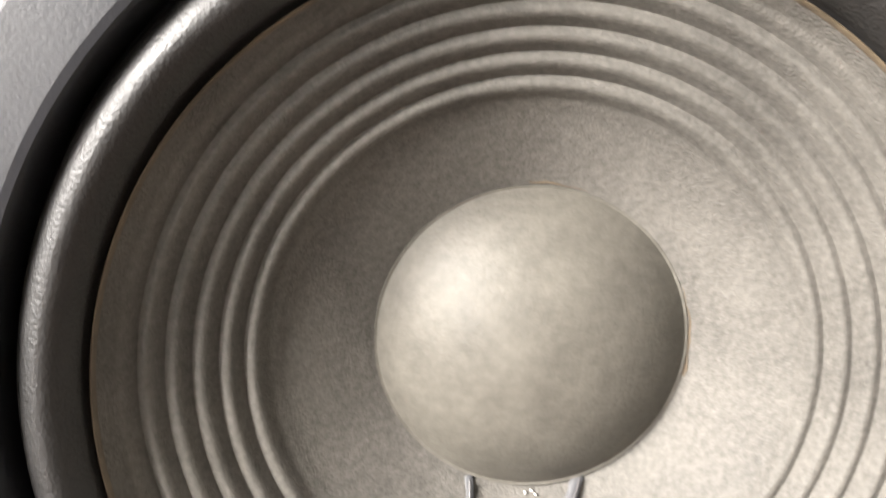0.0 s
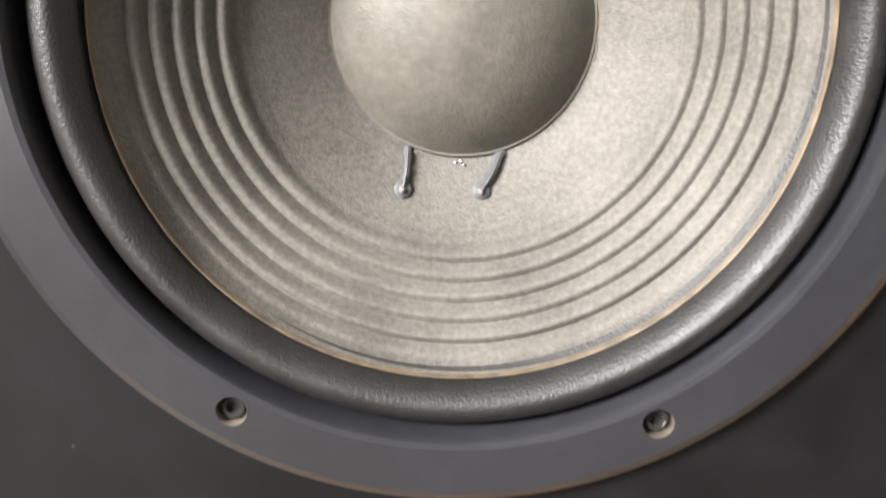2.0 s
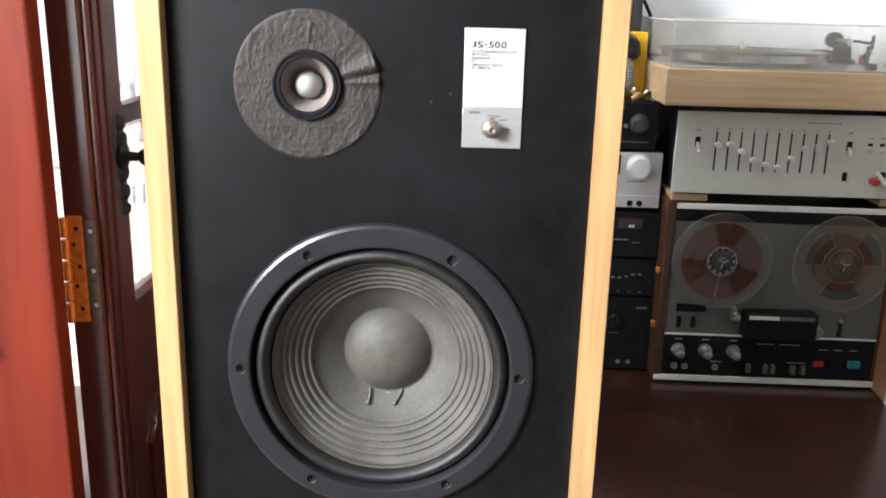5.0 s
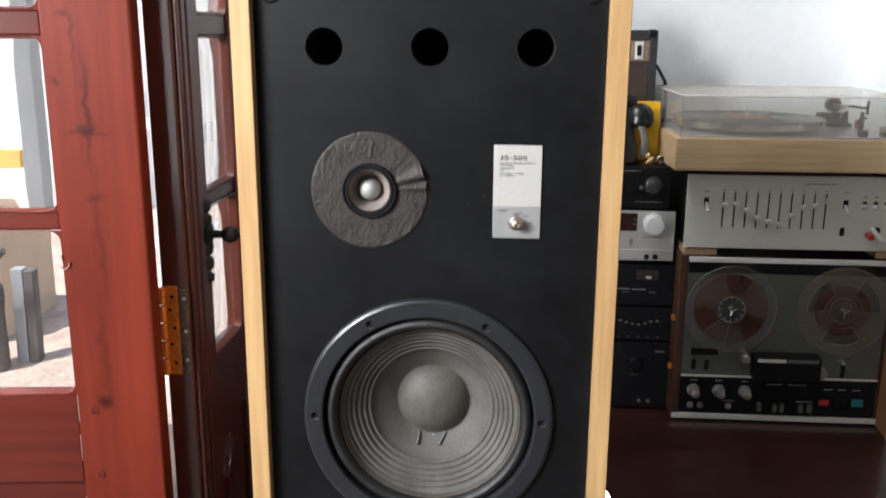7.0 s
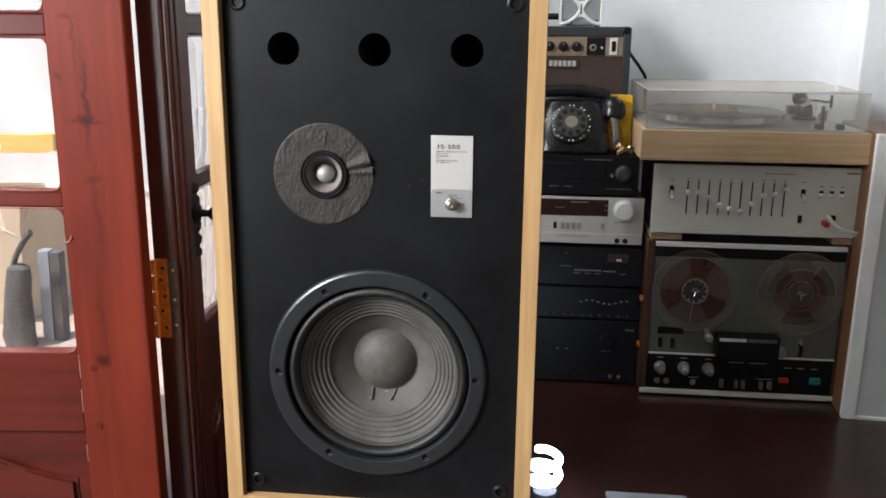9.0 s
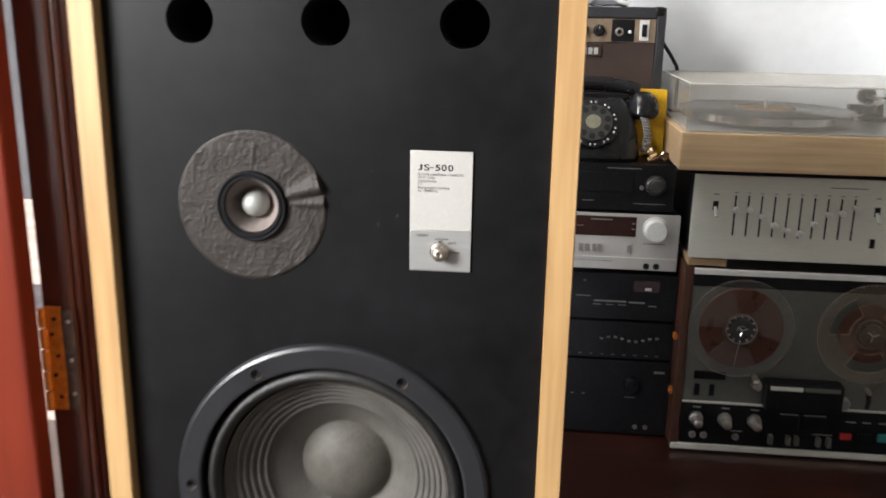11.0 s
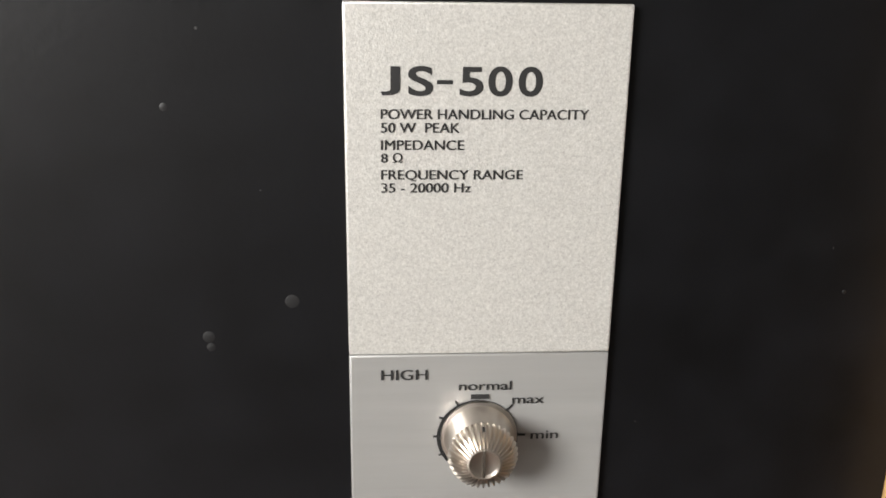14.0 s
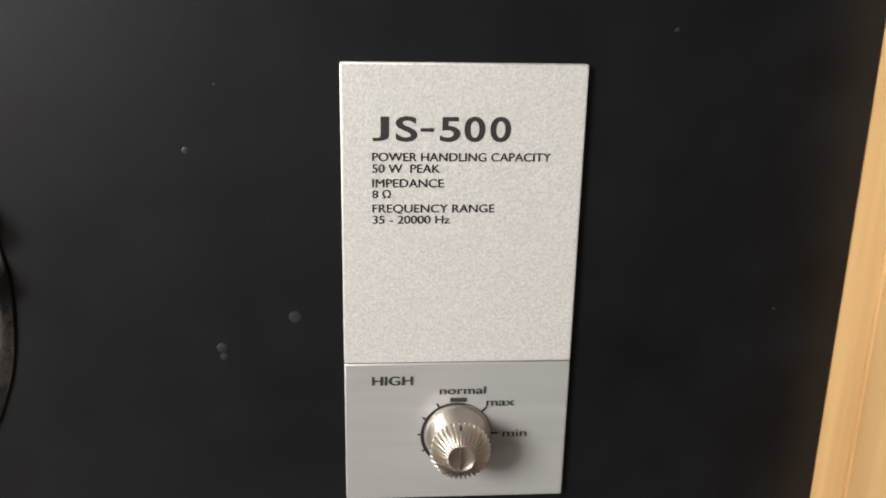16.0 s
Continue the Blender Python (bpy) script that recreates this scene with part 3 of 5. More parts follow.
solo("grey_board", box(-1.845, -1.803, 2.25, 2.29, -0.08, 0.215, 0.003), GREYBOX, "narrow pale blue-grey board beside the dark one", "board")

# ---- long low table ----
table = thing("low_table", (0.8, 0.7, 0), "long low dark mahogany table under the equipment", "table")
part("tabletop", box(-0.15, 2.1, 0.02, 1.3, TABLE - 0.04, TABLE, 0.006), MAHOG_X, table)
for x in (-0.1, 1.95):
    for y in (0.07, 1.15):
        part("leg", box(x, x + 0.08, y, y + 0.08, 0, TABLE - 0.04, 0.004), MAHOG_X, table)
part("apron", box(-0.02, 1.95, 0.09, 0.115, TABLE - 0.12, TABLE - 0.04), MAHOG_X, table)
solo("speaker_plinth", box(-0.14, 0.14, 0.04, 0.25, TABLE, 0.549, 0.004), MAHOG_X, "dark wooden block under the loudspeaker", "plinth")


# ---- the loudspeaker ----
ZC = 0.74
speaker = thing("loudspeaker", (0, 0.1, 0.549), "vintage two-way loudspeaker in pale wood veneer with black baffle", "loudspeaker")
XI, XO, ZB, ZT, FRONT, BACK = 0.173, 0.193, 0.549, 1.22, -0.0125, 0.275


def mitred(points, mat, name):
    """A panel of the case: four corners of the front edge (x, z), run back to the rear."""
    bm = bmesh.new()
    f = [bm.verts.new((x, FRONT, z)) for x, z in points]
    b = [bm.verts.new((x, BACK, z)) for x, z in points]
    bm.faces.new(f)
    bm.faces.new(b[::-1])
    for k in range(4):
        j = (k + 1) % 4
        bm.faces.new((f[k], b[k], b[j], f[j]))
    plane = bm.faces.layers.int.new("plane")
    for f in bm.faces:
        f[plane] = 1
    for f in bmesh.ops.bevel(bm, geom=bm.edges[:], offset=0.0007, segments=2, affect="EDGES")["faces"]:
        f[plane] = 0
    return part(name, bm, mat, speaker)


mitred([(-XO, ZB), (-XI, ZB + 0.02), (-XI, ZT - 0.02), (-XO, ZT)], OAK_Z, "side_panel")
mitred([(XO, ZB), (XO, ZT), (XI, ZT - 0.02), (XI, ZB + 0.02)], OAK_Z, "side_panel")
mitred([(-XO, ZT), (-XI, ZT - 0.02), (XI, ZT - 0.02), (XO, ZT)], OAK_X, "top_panel")
mitred([(-XO, ZB), (XO, ZB), (XI, ZB + 0.02), (-XI, ZB + 0.02)], OAK_X, "bottom_panel")
part("back_panel", box(-XI, XI, BACK - 0.018, BACK - 0.004, ZB + 0.02, ZT - 0.02), BLACK, speaker)
PORTS = (-0.1035, 0.001, 0.105)
PADX, PADZ = -0.0603, 0.9880
baffle = part("baffle", plate_with_holes(-XI + 0.0003, XI - 0.0003, ZB + 0.0203, ZT - 0.0203, 0.0, 0.016,
              [(x, 1.1305, 0.0185) for x in PORTS] + [(0, ZC, 0.126), (PADX, PADZ, 0.028)], 72), BAFFLE, speaker, "matt black painted front board")
for x in PORTS:
    part("port", lathe([(0.0185, 0.0005), (0.0183, 0.02), (0.0183, 0.11), (0, 0.112)], (x, 0, 1.1305), "y", 48), SOOT, speaker, "round black bass port")
for x, z in ((-0.155, 1.181), (0.157, 1.181), (-0.1555, 0.588), (0.1555, 0.59)):
    part("grille_socket", lathe([(0.0098, 0.0), (0.0094, -0.0012), (0.007, -0.0026), (0.0052, -0.0024), (0.0048, -0.0005), (0.0046, 0.006), (0, 0.0062)], (x, 0, z), "y", 32), BLACK, speaker, "black plastic grille socket")

# woofer
BOLTS = [(0.1222 * math.cos(radians(60 * k)), ZC + 0.1222 * math.sin(radians(60 * k))) for k in range(6)]
RINGY = -0.0057


def circle(bm, x, z, r, y, segs):
    vs = [bm.verts.new((x + r * math.cos(2 * math.pi * k / segs), y, z + r * math.sin(2 * math.pi * k / segs))) for k in range(segs)]
    return [bm.edges.new((p, q)) for p, q in zip(vs, vs[1:] + vs[:1])]


ring_bm = bmesh.new()
rims = circle(ring_bm, 0, ZC, 0.131, RINGY, 160) + circle(ring_bm, 0, ZC, 0.1165, RINGY, 160)
for x, z in BOLTS:
    rims += circle(ring_bm, x, z, 0.0046, RINGY, 28)
bmesh.ops.triangle_fill(ring_bm, use_beauty=True, use_dissolve=False, edges=rims, normal=(0, -1, 0))
lathe([(0.1352, 0.0), (0.1349, -0.0022), (0.1337, -0.0044), (0.131, RINGY)], (0, 0, ZC), "y", 160, bm=ring_bm)
lathe([(0.1165, RINGY), (0.1148, -0.0052), (0.114, -0.0035), (0.1139, 0.011), (0.112, 0.0125), (0.108, 0.0126)], (0, 0, ZC), "y", 160, bm=ring_bm)
ring = part("woofer_frame", ring_bm, RING, speaker, "charcoal moulded woofer frame")
for x, z in BOLTS:
    at = (x, RINGY, z)
    part("bolt_recess", lathe([(0.0046, 0.0), (0.0044, 0.0003), (0.0043, 0.0042), (0.0030, 0.0044)], at, "y", 28), BOLTCUP, ring, "worn bolt hole with a bright wall")
    part("bolt", lathe([(0.0038, 0.0044), (0.0037, 0.0026), (0.0032, 0.0022), (0.0021, 0.0022), (0.0019, 0.004), (0, 0.004)], at, "y", 12), SOOT, ring, "dark hexagon socket bolt")

roll = [(0.1139, 0.0118), (0.1132, 0.0112)]
for k in range(25):
    w = math.pi * k / 24
    # steep outside, a long easy slope inside
    roll.append((0.1061 + 0.0068 * math.cos(w), 0.0105 - 0.0034 * k / 24 - 0.0105 * math.sin(w) ** (0.8 if k < 12 else 1.5)))
roll += [(0.0986, 0.0083), (0.0968, 0.0104)]
surround = part("surround", lathe(roll, (0.0004, 0, ZC - 0.0005), "y", 192), RUBBER, speaker, "shiny black foam surround with scuffs")


def cone_depth(r):
    return 0.0343 + 0.70 * (0.0678 - r) if r < 0.09 else 0.0343 + 0.70 * (0.0678 - 0.09) - 0.55 * (r - 0.09)


prof = [(0.037, cone_depth(0.039)), (0.0395, cone_depth(0.0395))]
GROOVES = (0.0655, 0.0709, 0.0762, 0.0815, 0.0868, 0.0921)
EDGE, LIP, CONEZ = 0.0982, 0.0071, ZC - 0.0011
for k in range(25):
    r = 0.042 + (GROOVES[0] - 0.042) * k / 24
    prof.append((r, cone_depth(r) + 0.0008 * math.sin(math.pi * k / 24) + (0.0004 * (r - 0.05) / 0.0132 if 0.05 < r < 0.0632 else 0.0)))
for a, b in zip(GROOVES, GROOVES[1:]):
    for k in range(1, 13):
        u = k / 12
        r = a + (b - a) * u
        prof.append((r, cone_depth(r) - (0.0021 if a < 0.093 else 0.0013) * math.sin(math.pi * u) ** 1.25))
for k in range(1, 13):
    # a steep lip climbs to the glue line
    u = k / 12
    prof.append((GROOVES[-1] + (EDGE - GROOVES[-1]) * u, cone_depth(GROOVES[-1]) + (LIP - cone_depth(GROOVES[-1])) * u ** 1.3 - (0.0011 * math.sin(2 * math.pi * u) if u < 0.5 else 0.0)))
cone = part("woofer_cone", lathe(prof, (0.001, 0, CONEZ), "y", 224), PAPER, speaker, "warm grey ribbed paper cone")
part("glue_line", lathe([(EDGE - 0.0005, LIP + 0.0010), (EDGE - 0.0002, LIP - 0.0002), (EDGE + 0.0001, LIP - 0.0005), (EDGE + 0.0004, LIP - 0.0003), (EDGE + 0.0005, LIP + 0.001)], (0.001, 0, CONEZ), "y", 160), RUST, cone, "rusty brown glue line round the cone edge")
dome = [(0.0418, cone_depth(0.0418) + 0.0004), (0.0417, cone_depth(0.0418) - 0.0012), (0.041, cone_depth(0.041) - 0.0016)]
for k in range(1, 25):
    u = k / 24
    dome.append((0.0406 * (1 - u), cone_depth(0.041) - 0.0016 - 0.0178 * (math.sqrt(1 - (0.74 * (1 - u)) ** 2) - 0.6726) / 0.3274))
dome[-1] = (0, dome[-1][1])
cap = part("dust_cap", lathe(dome, (0.0022, 0, ZC), "y", 128), CAP, cone, "domed grey felt dust cap")
arc = []
for k in range(40):
    w = radians(-14 + k * 2.7)
    r = 0.0426 + 0.0005 * noise.noise(Vector((k * 0.45, 0, 0)))
    arc.append((0.0021 + r * math.cos(w), cone_depth(r) - 0.0001, ZC + r * math.sin(w)))
brown = rod(arc, 0.0006)
part("glue_stain", brown, RUST, cone, "brown glue stain beside the dust cap")
for x0, x1, wide in ((-0.0141, -0.0154, 0.0011), (0.0160, 0.0098, 0.0017)):
    def on_cone(x, z, lift):
        return Vector((x, cone_depth(math.hypot(x - 0.001, z)) - lift, ZC + z))

    top, mid, tip = (x0, -0.0395), ((x0 + x1) / 2 + 0.0004, -0.046), (x1, -0.0515)
    smear = rod(curve_points([on_cone(*top, -0.0004), on_cone(*mid, -0.0003), on_cone(*tip, -0.0003)], 10), wide, segs=12)
    lathe([(0, -0.0008), (0.0016, -0.0006), (0.0025, 0.0001), (0.0028, 0.0008)], on_cone(tip[0], tip[1], 0.0), "y", 20, bm=smear)
    for v in smear.verts:
        near = v.co - Vector((0, cone_depth(math.hypot(v.co.x - 0.001, v.co.z - ZC)), 0))
        v.co.y -= near.y * 0.62
        v.co.x += 0.0005 * noise.noise(v.co * 500)
    part("lead_glue", smear, GLUE, cone, "clear flattened glue under the lead wire")
    part("lead_wire", rod(curve_points([on_cone(*top, 0.0022), on_cone(*mid, 0.0020), on_cone(*tip, 0.0010)], 8), 0.00042), LEAD, cone, "thin tinned lead wire")
    blob = lathe([(0, -0.0021), (0.0006, -0.0019), (0.0011, -0.0010), (0.0013, 0.0)], on_cone(tip[0], tip[1], 0.0), "y", 14)
    for v in blob.verts:
        v.co += 0.0004 * Vector((noise.noise(v.co * 900), 0, noise.noise(v.co * 900 + Vector((3, 1, 0)))))
    part("solder_bead", blob, SOLDER, cone, "bright rough solder bead")
spots = bmesh.new()
for x, z in ((0.0012, 0.6962), (0.0030, 0.6966), (0.0040, 0.6958)):
    r = math.hypot(x, z - ZC)
    lathe([(0, -0.0005), (0.00025, -0.0003), (0.0004, 0.0002)], (x, cone_depth(r), z), "y", 10, bm=spots)
part("glue_drops", spots, CREAM, cone)

# tweeter in its felt pad
pad = bmesh.new()
rows_ = []
RINGS, SPOKES, PADR = 44, 240, 0.0600


def crease(p):
    """Sharp little wrinkles: a narrow ridge wherever the noise crosses zero."""
    return max(0.0, 1 - 5.5 * abs(noise.noise(p)))


for i in range(RINGS + 1):
    r = 0.0245 + (PADR - 0.0245) * i / RINGS
    far = max(0.0, (i / RINGS - 0.18) / 0.82)
    ringv = []
    for k in range(SPOKES):
        w = 2 * math.pi * k / SPOKES
        p = Vector((r * math.cos(w), 0, r * math.sin(w)))
        ang = math.degrees(w)
        ang = ang - 360 if ang > 180 else ang
        lift = 0.0010 + 0.0004 * noise.noise(p * 60) + 0.00035 * crease(Vector((p.x * 130, 2, p.z * 70))) * (0.4 + far)
        lift += 0.00028 * crease(Vector((p.x * 260, 7, p.z * 150))) + 0.00014 * noise.noise(p * 420)
        # the fold towards the rim
        lift += 0.0040 * math.exp(-((ang - 18) / 6.5) ** 2) * (0.35 + far) - 0.0016 * math.exp(-((ang - 10.5) / 2.6) ** 2) * far
        lift += 0.0022 * math.exp(-((ang - 4.5) / 3.4) ** 2) * (0.2 + far)
        lift += 0.0008 * math.exp(-((ang - 86 + 90 * (r - 0.045)) / 2.0) ** 2) * (1 if 0.034 < r < 0.05 else 0)
        edge = min(1.0, (RINGS - i) / 2.0)
        y = -0.0004 - max(0.0001, lift) * (0.25 + 0.75 * edge)
        wob = 1 + 0.008 * noise.noise(Vector((3 * math.cos(w), 3 * math.sin(w), 1.7)))
        ringv.append(pad.verts.new((PADX + p.x * wob, y, PADZ + p.z * wob)))
    rows_.append(ringv)
for p, q in zip(rows_, rows_[1:]):
    for k in range(SPOKES):
        pad.faces.new((p[k], p[(k + 1) % SPOKES], q[(k + 1) % SPOKES], q[k]))
rim = [pad.verts.new((v.co.x, 0.0005, v.co.z)) for v in rows_[-1]]
for k in range(SPOKES):
    pad.faces.new((rows_[-1][k], rows_[-1][(k + 1) % SPOKES], rim[(k + 1) % SPOKES], rim[k]))
part("felt_pad", pad, FELT, speaker, "wrinkled dark grey felt pad round the tweeter")
TX = PADX + 0.0004
tw = part("tweeter_rim", lathe([(0.0284, 0.001), (0.0281, -0.0038), (0.0273, -0.0052), (0.0262, -0.0052), (0.0257, -0.0040), (0.0246, -0.0040), (0.0240, -0.0050), (0.0226, -0.0050), (0.0220, -0.0038), (0.0216, 0.002), (0.0214, 0.004)], (TX, 0, PADZ), "y", 96), BLACK, speaker, "black stepped tweeter rim")
part("tweeter_cone", lathe([(0.0220, 0.0002), (0.0212, -0.0004), (0.0202, 0.0015), (0.0184, 0.0055), (0.0152, 0.0120), (0.0117, 0.0175), (0.009, 0.020)], (TX - 0.0006, 0, PADZ), "y", 96), PINKISH, speaker, "pale pinkish grey tweeter cone")
dome = [(0.0116, 0.0176), (0.0114, 0.0150)] + [(0.0112 * math.cos(math.pi / 2 * k / 14), 0.0140 - 0.0112 * math.sin(math.pi / 2 * k / 14)) for k in range(15)]
dome[-1] = (0, dome[-1][1])
part("tweeter_dome", lathe(dome, (TX - 0.0020, 0, PADZ - 0.0008), "y", 64), SILVER, speaker, "dull silver tweeter dome")

# control plate
PX0, PX1, PZ0, PZ1, PDIV, PY = 0.0657, 0.1138, 0.9415, 1.0364, 0.9742, -0.0016
plate = part("control_plate", box(PX0, PX1, PY, 0.0, PDIV, PZ1, 0.0004), SATIN, speaker, "satin aluminium plate with printed data")
part("lower_plate", box(PX0, PX1, PY + 0.0001, 0.0, PZ0, PDIV - 0.0001, 0.0004), BRUSHED, plate, "brushed aluminium strip under the printed data")
INKY = PY - 0.00008
title = bmesh.new()
for ch, x0, x1, z0, z1 in (("J", 0.0718, 0.0751, 1.0213, 1.0261), ("S", 0.0764, 0.0806, 1.0212, 1.0262), ("-", 0.0812, 0.0839, 1.0232, 1.0239),
                           ("5", 0.0850, 0.0890, 1.0212, 1.0261), ("0", 0.0898, 0.0939, 1.0212, 1.0262), ("0", 0.0949, 0.0990, 1.0212, 1.0262)):
    glyph = letters(ch, x0, x1, 0, 1, INKY, 0.02)
    lo, hi = min(v.co.z for v in glyph.verts), max(v.co.z for v in glyph.verts)
    for v in glyph.verts:
        v.co.z = z0 + (v.co.z - lo) / (hi - lo) * (z1 - z0)
    me = bpy.data.meshes.new("glyph")
    glyph.to_mesh(me)
    glyph.free()
    title.from_mesh(me)
    bpy.data.meshes.remove(me)
part("lettering", title, INK, plate)
for text, x0, x1, z, cap_h, bold in (("POWER HANDLING CAPACITY", 0.0718, 0.1071, 1.01735, 0.00175, 0.0),
                                     ("50 W  PEAK", 0.0718, 0.0851, 1.01505, 0.00175, 0.0), ("IMPEDANCE", 0.0718, 0.0859, 1.0121, 0.00175, 0.0),
                                     ("8 \u03a9", 0.0718, 0.0754, 1.0099, 0.00165, 0.0), ("FREQUENCY RANGE", 0.0718, 0.0962, 1.00695, 0.00175, 0.0),
                                     ("35 - 20000 Hz", 0.0718, 0.0872, 1.00465, 0.00175, 0.0), ("HIGH", 0.0715, 0.0800, 0.9691, 0.00215, 0.0),
                                     ("normal", 0.0859, 0.0957, 0.9668, 0.0019, 0.0), ("max", 0.0960, 0.1020, 0.9639, 0.0019, 0.0), ("min", 0.0998, 0.1050, 0.9564, 0.0019, 0.0)):
    line = letters(text, x0, x1, z, cap_h, INKY)
    # a second pass beside the first gives the heavier stroke of the print
    again = bmesh.ops.duplicate(line, geom=line.faces[:])["geom"]
    bmesh.ops.translate(line, verts=[g for g in again if isinstance(g, bmesh.types.BMVert)], vec=(0.00010, -0.00003, 0.00004))
    part("lettering", line, INK, plate)
KX, KZ = 0.0899, 0.9573
ticks = bars([(0.0882, 0.0916, 0.9650, 0.9659)], PY)
for ang, size in ((0, 0.0016), (46, 0.0016), (122, 0.0013), (152, 0.0013), (180, 0.0014), (208, 0.0013)):
    w = radians(ang)
    for s in range(6):
        r = 0.0071 + size * s / 5
        box(KX + r * math.cos(w) - 0.00016, KX + r * math.cos(w) + 0.00016, PY - 0.0002, PY, KZ + r * math.sin(w) - 0.00016, KZ + r * math.sin(w) + 0.00016, bm=ticks)
part("scale_marks", ticks, INK, plate)
kb = part("tone_knob", lathe([(0.0073, PY), (0.0072, -0.0022), (0.0066, -0.0024), (0.0062, -0.0034), (0.0058, -0.0070), (0.0056, -0.0080)], (KX, 0, KZ), "y", 96), CHROME, plate, "knurled nickel tone knob with a slot")
part("knob_hole", lathe([(0.0077, PY - 0.0001), (0.007, PY - 0.0002)], (KX - 0.0003, 0, KZ - 0.0002), "y", 48), SOOT, plate)
flutes = bmesh.new()
SEG = 144
rings = []
for r, y, amp in ((0.0057, -0.0072, 0), (0.0060, -0.0078, 0.00020), (0.0062, -0.0086, 0.0003), (0.0057, -0.0100, 0.0003), (0.0044, -0.0113, 0.00026), (0.0032, -0.0121, 0.0001), (0.0028, -0.0122, 0), (0.0024, -0.0117, 0), (0.0, -0.0110, 0)):
    if r == 0:
        rings.append([flutes.verts.new((KX, y, KZ))])
        continue
    rr = []
    for k in range(SEG):
        w = 2 * math.pi * k / SEG
        tooth = 1 if k % 4 < 2 else -1
        rr.append(flutes.verts.new((KX + (r + amp * tooth) * math.cos(w), y + amp * tooth * -0.6, KZ + (r + amp * tooth) * math.sin(w))))
    rings.append(rr)
for p, q in zip(rings, rings[1:]):
    for k in range(SEG):
        c = list(dict.fromkeys([p[k % len(p)], p[(k + 1) % SEG % len(p)], q[(k + 1) % SEG % len(q)], q[k % len(q)]]))
        flutes.faces.new(c)
part("knurled_cap", flutes, CHROME, kb)
part("slot", box(KX - 0.00035, KX + 0.00015, -0.0121, -0.0108, KZ - 0.0031, KZ + 0.0031), BOLTCUP, kb)
part("pointer", box(KX - 0.00035, KX + 0.0001, -0.0105, -0.0078, KZ + 0.0042, KZ + 0.0062), SOOT, kb)

DUST = material("dried_smudge", (0.0075, 0.0078, 0.0085), 0.5, vary=0.3, scale=200)
for x, z, r in ((0.0557, 0.9842, 0.0013), (0.0405, 0.9775, 0.0011), (0.0408, 0.9755, 0.0008), (0.0357, 1.019, 0.0007), (0.131, 1.043, 0.0005), (0.158, 0.985, 0.0004), (-0.11, 0.618, 0.0006), (0.09, 1.07, 0.0005)):
    part("dried_spot", lathe([(0, -0.00004), (r * 0.85, -0.00004), (r, 0.0)], (x, 0, z), "y", 14), DUST, baffle, "faint dried spot on the black paint")
for x, z in ((0.062, -0.107),):
    part("scratch", rod([(x, -0.0058, ZC + z), (x + 0.001, -0.0058, ZC + z + 0.002)], 0.00014, segs=5), MARK_DIM, ring)

rng = random.Random(4)
lint = bmesh.new()
for k in range(70):
    x, z, r = rng.uniform(-0.165, 0.165), rng.uniform(0.6, 1.19), rng.uniform(0.00012, 0.0003)
    if math.hypot(x, z - ZC) > 0.137 and math.hypot(x - PADX, z - PADZ) > 0.064 and not (PX0 < x < PX1 and PZ0 < z < PZ1):
        lathe([(0, -0.0001), (r, 0.0)], (x, 0, z), "y", 6, bm=lint)
tagged(part("lint", lint, material("grey_lint", (0.045, 0.045, 0.045), 0.8), baffle, "fine specks of dust on the black paint"), kind="stuff")


# ---- the equipment on the table ----
def pin(x, y, z, profile, mat, parent, name, label="", segs=32):
    """A turned knob that stands out from a front at y."""
    return part(name, lathe([(r, -d) for r, d in profile], (x, y, z), "y", segs), mat, parent, label)


KNOB = [(0.0105, 0), (0.0105, 0.003), (0.0085, 0.004), (0.008, 0.011), (0.0075, 0.0125), (0, 0.013)]


